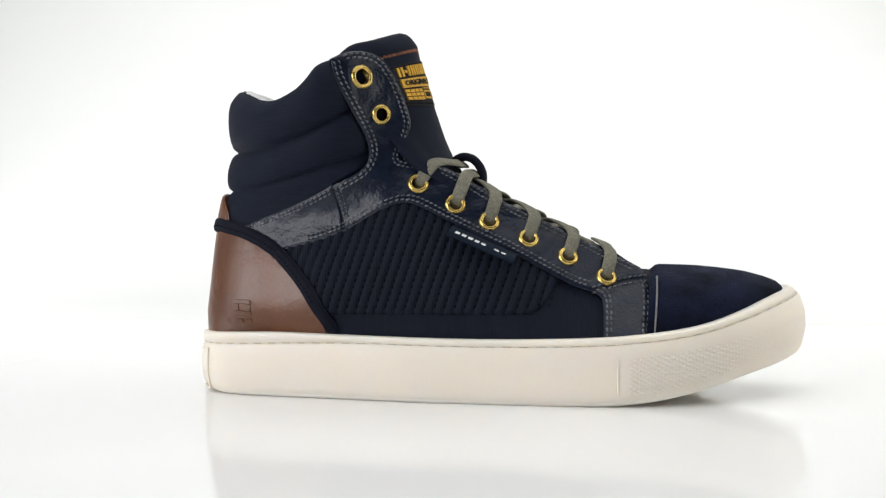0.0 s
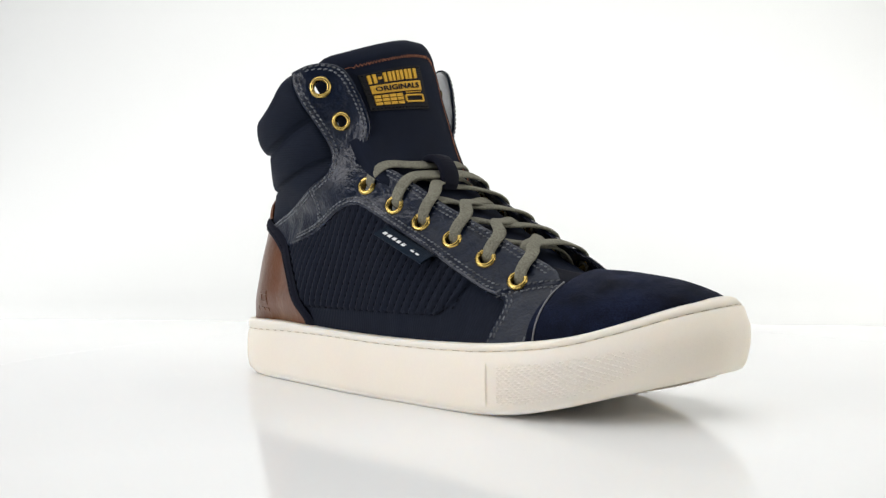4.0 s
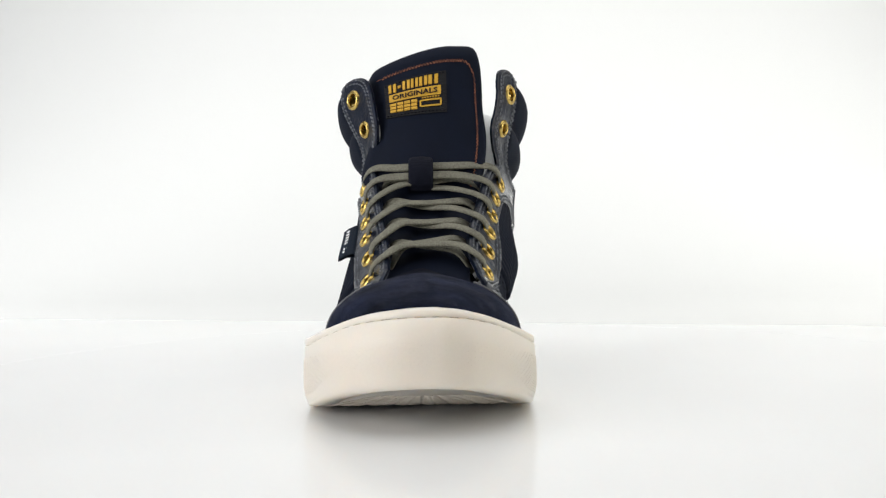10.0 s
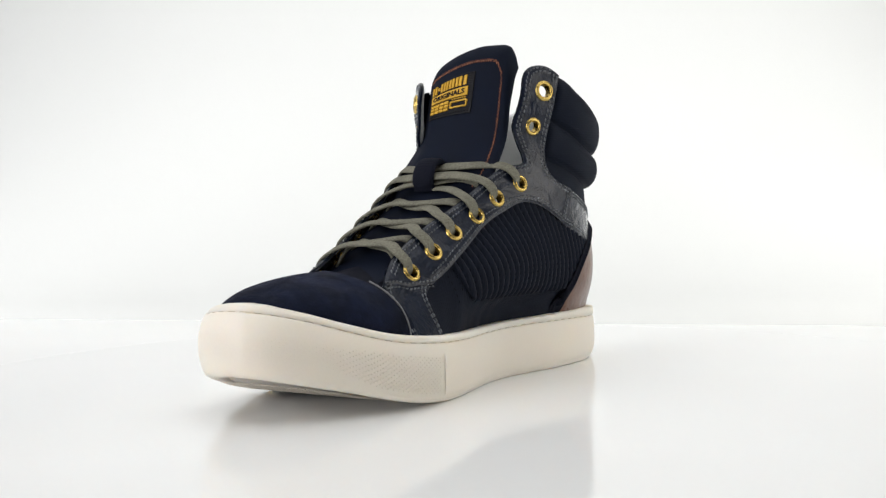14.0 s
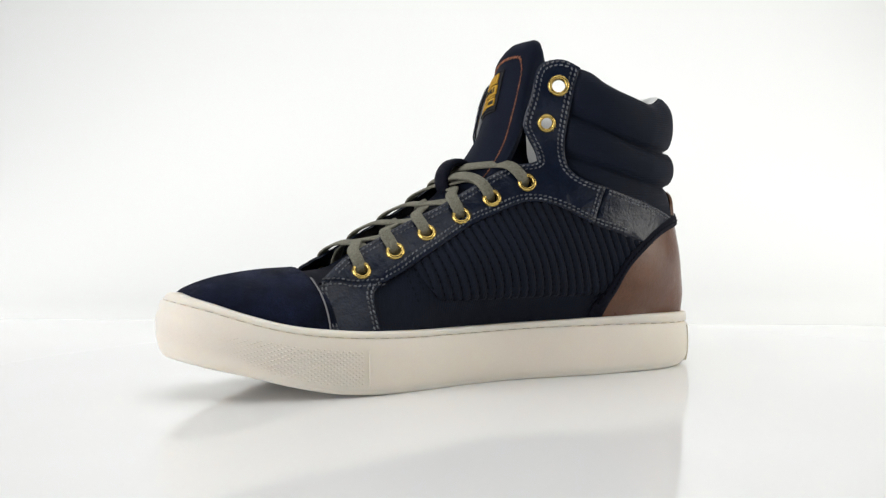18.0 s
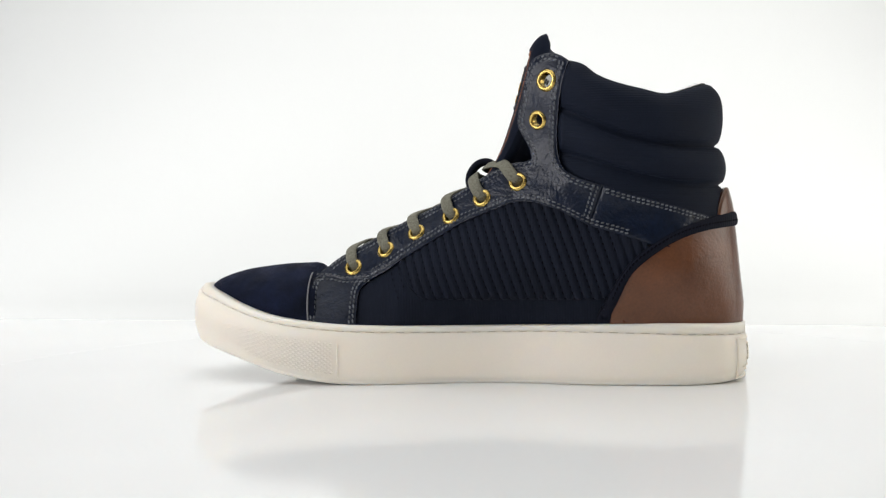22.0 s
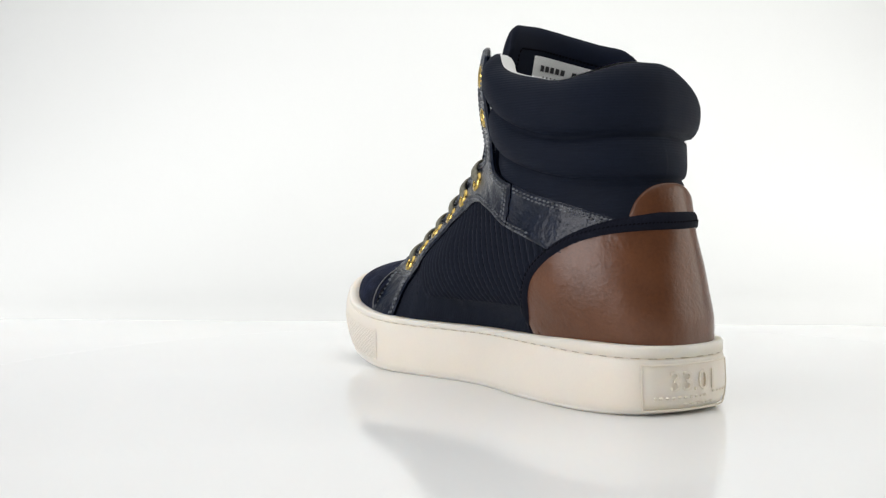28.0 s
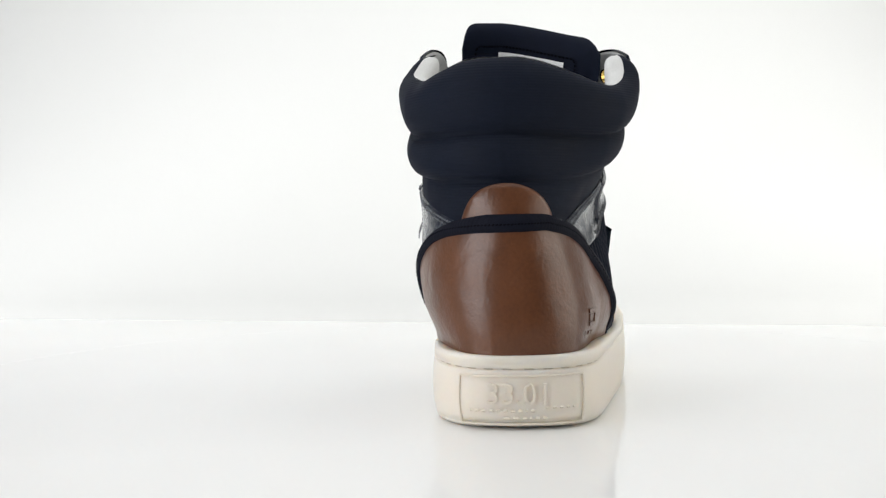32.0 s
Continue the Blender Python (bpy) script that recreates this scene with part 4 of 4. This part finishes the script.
def build_tongue():
    na, nw = 33, 80
    front, back = [], []
    for i in range(nw):
        w = i / (nw - 1)
        for k in range(na):
            a = -1 + 2 * k / (na - 1)
            swell = (1 - abs(a) ** 6) ** 0.5 * math.sqrt(max(0.0, 1 - max(0, (w - 0.93) / 0.07) ** 2))
            pad = 0.0008 + 0.0034 * smooth_step(0.3, 0.6, w)
            roll = 0.0012 * smooth_step(0.5, 0.6, w) * (smooth_step(0.78, 0.86, abs(a)) if w < 0.93 else 1) if abs(a) > 0.78 or w > 0.94 else 0
            front.append(tongue_at(a, w, (pad * 0.4 + roll) * swell)[0])
            back.append(tongue_at(a, w, -pad * 1.7 * swell)[0])
    n = len(front)
    faces = grid_faces(nw, na) + [tuple(n + q for q in reversed(f)) for f in grid_faces(nw, na)]
    ring = [i for i in range(na)] + [i * na + na - 1 for i in range(1, nw)] + [(nw - 1) * na + k for k in range(na - 2, -1, -1)] + [i * na for i in range(nw - 2, 0, -1)]
    faces += [(ring[(j + 1) % len(ring)], ring[j], n + ring[j], n + ring[(j + 1) % len(ring)]) for j in range(len(ring))]
    tongue = part("tongue", front + back, faces, TONGUE_CLOTH, SHOE, "padded navy tongue standing above the laces")
    # orange zigzag seam inside the padded edge
    bag = Bag()
    path = [(0.78, w) for w in np.arange(0.535, 0.868, 0.0052)] + [(0.50 + 0.28 * math.cos(k * .1208), 0.868 + 0.072 * math.sin(k * .1208)) for k in range(1, 13)] + [(a, 0.940) for a in np.arange(0.50, -0.80, -0.022)]
    pts = [tongue_at(a, w + 0.006 * (-1) ** i * (1 if abs(a) < 0.70 else 0), 0.0019) for i, (a, w) in enumerate(path)]
    pts = [tongue_at(a + 0.022 * (-1) ** i, w, 0.0019) if a > 0.70 else q for i, ((a, w), q) in enumerate(zip(path, pts))]
    for (p, n1), (q, _) in zip(pts, pts[1:]):
        bag.add(*box_between(p, q, n1, .0005, .0004))
    part("zigzag_seam", bag.v, bag.f, ORANGE, tongue, "orange zigzag stitching", "stuff")
    # sewn label: a0..a1 across, w0..w1 up
    def lab(s, v, lift):
        return tongue_at(-0.686 + 0.924 * s, 0.780 + 0.128 * v, lift)[0]
    def patch(s0, s1, v0, v1, lift, ns=8, nv=2, lean=0.0):
        vv = [lab(s0 + (s1 - s0) * i / ns + lean * j / nv, v0 + (v1 - v0) * j / nv, lift) for i in range(ns + 1) for j in range(nv + 1)]
        low = [lab(s0 + (s1 - s0) * i / ns + lean * j / nv, v0 + (v1 - v0) * j / nv, lift - 0.0007) for i in range(ns + 1) for j in range(nv + 1)]
        g = grid_faces(ns + 1, nv + 1)
        m = len(vv)
        r = [i * (nv + 1) for i in range(ns + 1)] + [ns * (nv + 1) + j for j in range(1, nv + 1)] + [i * (nv + 1) + nv for i in range(ns - 1, -1, -1)] + [j for j in range(nv - 1, 0, -1)]
        return vv + low, g + [(r[k], r[(k + 1) % len(r)], m + r[(k + 1) % len(r)], m + r[k]) for k in range(len(r))]
    label = part("woven_label", *patch(0, 1, 0, 1, 0.0024, 20, 10), LABEL, tongue, "black woven label with yellow lettering", smooth=False)
    bag = Bag()
    for s0, s1 in ((.075, .195), (.225, .275), (.30, .415), (.435, .545), (.565, .69), (.71, .86)):
        if s1 - s0 < 0.06:
            bag.add(*patch(s0, s1, .79, .85, .0031, 2, 1))
        else:
            for c0, c1 in ((0, .36), (.62, 1)):
                bag.add(*patch(s0 + (s1 - s0) * c0, s0 + (s1 - s0) * c1, .71, .935, .0031, 1, 2, 0.006))
    bag.add(*patch(.075, .905, .44, .655, .0031, 14, 3))
    for i in range(4):
        for v0 in (.13, .225, .32):
            bag.add(*patch(.085 + i * .115, .18 + i * .115, v0, v0 + .07, .0031, 2, 1))
    for s0, s1, v0, v1 in ((.58, .90, .31, .345), (.58, .90, .16, .195), (.565, .59, .18, .33), (.89, .915, .18, .33)):
        bag.add(*patch(s0, s1, v0, v1, .0031, 6, 1))
    for i in range(7):
        bag.add(*patch(.60 + i * .042, .625 + i * .042, .385, .415, .0030, 1, 1))
    part("label_weave", bag.v, bag.f, YELLOW, label, "yellow woven blocks", smooth=False)
    tv, tf = lettering("ORIGINALS", 1.0, 0.02, 0.02)
    xs = [v[0] for v in tv]
    half = max(xs)
    tv = [lab(0.49 + v[0] / half * 0.362, 0.488 + v[1] * 0.175, 0.0033 + (0.0002 if v[2] > 0 else 0)) for v in tv]
    part("label_word", tv, tf, LABEL, label, "dark woven word", smooth=False)
    bag = Bag()
    for i in range(17):
        for v in (0.045, 0.955):
            bag.add(*box_between(lab(.02 + i * .057, v, .0026), lab(.05 + i * .057, v, .0026), (1, 0, 0), .0006, .0005))
    part("label_stitching", bag.v, bag.f, DARK_THREAD, label, "", "stuff")
    # white size label on the back of the tongue
    def rear(s, v, lift):
        return tongue_at(0.30 - 0.95 * s, 0.842 + 0.085 * v, -0.0064 - lift)[0]
    def back_patch(s0, s1, v0, v1, lift, ns=6, nv=2):
        vv = [rear(s0 + (s1 - s0) * i / ns, v0 + (v1 - v0) * j / nv, lift) for i in range(ns + 1) for j in range(nv + 1)]
        return vv, [tuple(reversed(f)) for f in grid_faces(ns + 1, nv + 1)]
    white = part("size_label", *back_patch(0, 1, 0, 1, 0.0009, 16, 4), WHITE, tongue, "white cloth label inside the tongue")
    bag = Bag()
    for i in range(8):
        if i != 5:
            bag.add(*back_patch(.16 + i * .09, .225 + i * .09, .52, .72, .0012, 2, 1))
    for i in range(8):
        bag.add(*back_patch(.22 + i * .07, .245 + i * .07, .28, .36, .0012, 1, 1))
    part("label_bars", bag.v, bag.f, INK, white, "", smooth=False)
    # sewn border on the back of the tongue
    bag = Bag()
    path = [(-.80, w) for w in np.arange(.70, .93, .012)] + [(a, .945) for a in np.arange(-.76, .74, .05)] + [(.76, w) for w in np.arange(.93, .70, -.012)]
    pts = [tongue_at(a, w, -0.0074) for a, w in path]
    for (p, n1), (q, _) in zip(pts, pts[1:]):
        bag.add(*box_between(p.lerp(q, 0.1), p.lerp(q, 0.85), -n1, .0010, .0006))
    part("border_stitching", bag.v, bag.f, DARK_THREAD, tongue, "stitched border behind", "stuff")
    # loop that holds the laces
    line = curve([(.1315, .1080), (.1340, .1135), (.1385, .1158), (.1435, .1142), (.1470, .1095), (.1477, .1045), (.1462, .1005)], .0012)
    verts = []
    for i in range(len(line)):
        t = line[min(i + 1, len(line) - 1)] - line[max(i - 1, 0)]
        t = t / np.linalg.norm(t)
        nrm = Vector((-t[1], 0, t[0])) * (1 if t[0] > 0 or -t[1] > 0 else -1)
        for k in range(12):
            ang = 2 * math.pi * k / 12
            sy = math.copysign(abs(math.cos(ang)) ** 0.4, math.cos(ang)) * 0.0064
            verts.append(Vector((line[i][0], -0.0030 + sy, line[i][1])) + nrm * math.sin(ang) * 0.0021)
    part("lace_loop", verts, grid_faces(len(line), 12, True) + [tuple(range(11, -1, -1))], FLAT_CLOTH, tongue, "navy cloth loop holding the laces")


def build_laces():
    hole = {s: [(skin(to_u(s, x / 1000, z / 1000), z / 1000), skin_normal(to_u(s, x / 1000, z / 1000), z / 1000)) for x, z in EYELETS[s]] for s in (-1, 1)}
    def lip(s, i):
        """The stay's edge beside an eyelet."""
        p = hole[s][i][0]
        x = p.x + (0.0020, 0.0025, 0.0025, 0.0025, 0.0045, 0.0075)[i]
        e = lookup_edge(s, x)
        return at_skin(s, x, e, 0.0030)
    def lookup_edge(s, x):
        pts = sorted(CUT[s]["up"])
        return spline([q[0] / 1000 for q in pts], [q[1] / 1000 for q in pts], x)
    def centre(x, y, lift):
        z = float(np.interp(-x, -TONGUE[:, 0], TONGUE[:, 1]))
        return Vector((x, y, z + 0.0022 * smooth_step(.180, .205, x) + lift))
    def lace(path, ups):
        both = [(*q, *(Vector(u).normalized() * 1e-4)) for q, u in zip(path, ups)]
        p = curve(both, 0.0013)
        for _ in range(14):
            p[1:-1] = p[1:-1] * 0.5 + (p[:-2] + p[2:]) * 0.25
        n = len(p)
        w = [0.0062 * (0.72 + 0.28 * smooth_step(0, 0.09, min(i, n - 1 - i) / n)) for i in range(n)]
        part("lace", *tube(p[:, :3], w, 0.0017, [tuple(q) for q in p[:, 3:] * 1e4], 14, True, 0.72), LACE, SHOE, "flat grey-green woven lace")
    up = Vector((0.35, 0, 0.94))
    def leave(s, i):
        h, n = hole[s][i]
        e = lip(s, i)
        toward = (e - h).normalized()
        return [h - n * 0.003 - toward * .0004, h + n * 0.0024 + toward * 0.0002, h.lerp(e, 0.5) + n * 0.0044, e - n * 0.0004 + up * 0.0014], [-toward, -toward * 0.4 + n * 0.6, n, n * 0.5 + up * 0.6]
    def under(s, x):
        e = lookup_edge(s, x)
        return [at_skin(s, x, e - 0.0005, -0.0026), at_skin(s, x, e - 0.008, -0.0030)], [skin_normal(to_u(s, x, e - d), e - d) for d in (0.0005, 0.008)]
    for i in (1, 2, 3):
        for s in (-1, 1):
            p, n = leave(s, i)
            x0, x1 = hole[s][i][0].x, hole[-s][i + 1][0].x + 0.002
            xm = x0 * 0.40 + x1 * 0.60
            high = 0.0056 if s < 0 else 0.0034
            tail, tn = under(-s, x1)
            lace(p + [centre(x0 * 0.65 + x1 * 0.35, s * 0.0125, high + 0.0020), centre(xm, 0.0, high), centre(x1, -s * 0.014, 0.0030)] + tail,
                 n + [up, up, up + tn[0] * 0.3] + tn)
    for s in (-1, 1):
        a, an = under(s, hole[s][0][0].x - 0.002)
        b, bn = under(-s, hole[-s][1][0].x + 0.002)
        lift = 0.0044 if s < 0 else 0.0026
        x0, x1 = hole[s][0][0].x - .002, hole[-s][1][0].x + .002
        lace([a[1], a[0], centre(x0 * .75 + x1 * .25, s * 0.013, lift), centre((x0 + x1) / 2, 0, lift), centre(x1, -s * .013, lift - .001), b[0], b[1]],
             an[::-1] + [up, up, up] + bn)
    p, n = leave(-1, 0)
    q, m = leave(1, 0)
    lace(p + [centre(.2045, -0.012, 0.0070), centre(.2035, 0.003, 0.0068), centre(.2035, 0.014, 0.0066)] + q[::-1], n + [up, up, up] + m[::-1])
    for i, xm, lift in ((4, .1445, 0.0095), (5, .1375, 0.0085)):
        p, n = leave(-1, i)
        q, m = leave(1, i)
        f = Vector((0.6, 0, 0.8))
        zc = 0.1075 if i == 4 else 0.1125
        lace(p + [Vector((xm - .001, -.017, zc - 0.0005)), Vector((xm, -.004, zc)), Vector((xm - .001, .014, zc + .0005))] + q[::-1], n + [f, f, f] + m[::-1])


def build_tag():
    top = trace(-1, [(136, 81.0), (150, 74.0), (166, 66.5)], 0.0022)
    rows = [(0.0, 0.0022), (0.0, 0.0042), (-0.0028, 0.0070), (-0.0054, 0.0088), (-0.0060, 0.0082), (-0.0054, 0.0074), (-0.0028, 0.0054), (-.001, .0016)]
    verts = []
    for q in top:
        for d, lift in rows:
            verts.append(on_skin((q[0] + d * 0.42 * -1, q[1] + d * 0.9), lift))
    tag = part("side_tag", verts, grid_faces(len(top), len(rows), True), TAG, SHOE, "small folded navy cloth tag with white marks")
    bag = Bag()
    m = len(top) - 1
    for i in range(8):
        if i == 5:
            continue
        s0, s1 = 0.10 + i * 0.100, 0.10 + i * 0.100 + 0.066
        quad = []
        for s, f in ((s0, .46), (s1, .46), (s1, .70), (s0, .70)):
            k = s * m
            j = min(int(k), m - 1)
            a = Vector(verts[j * 8 + 1]).lerp(Vector(verts[(j + 1) * 8 + 1]), k - j)
            b = Vector(verts[j * 8 + 3]).lerp(Vector(verts[(j + 1) * 8 + 3]), k - j)
            quad.append(a.lerp(b, f) + Vector((0, -0.00035, 0.0003)))
        bag.add(quad, [(0, 1, 2, 3)])
    part("tag_marks", bag.v, bag.f, WHITE, tag, "plain white marks", smooth=False)


def build_insole():
    n = 60
    verts = []
    for k in range(n):
        x = 0.022 + (0.2 - 0.022) * k / (n - 1)
        yr = np.interp(x, OUTLINE_R[:109, 0], OUTLINE_R[:109, 1]) + 0.013
        yl = np.interp(x, OUTLINE_L[:109, 0], OUTLINE_L[:109, 1]) - 0.013
        verts += [(x, yr + (yl - yr) * j / 8, sole_top(x) + 0.004) for j in range(9)]
    part("insole", verts, grid_faces(n, 9), LINING, SHOE, "pale insole")


def motions():
    """Shoe and plate turn together, once round in about three quarters of a minute."""
    turned = [0.0, 33.09, 65.71, 98.04, 130.54, 163.46, 196.87, 230.9, 265.59]
    rows, plate = [], []
    for k in range(33):
        turn = spline([4.0 * i for i in range(9)], turned, float(k))
        rows.append((float(k), pose(0, 0, 0, 0, 0, -5.6 - turn)))
        plate.append((float(k), pose(0, 0, 0, 0, 0, -turn)))
    walk(SHOE, rows)
    walk(TURNTABLE, plate)


build_sole()
build_insole()
build_sides()
build_heel()
build_collar()
build_toe()
build_tongue()
build_laces()
build_tag()
motions()
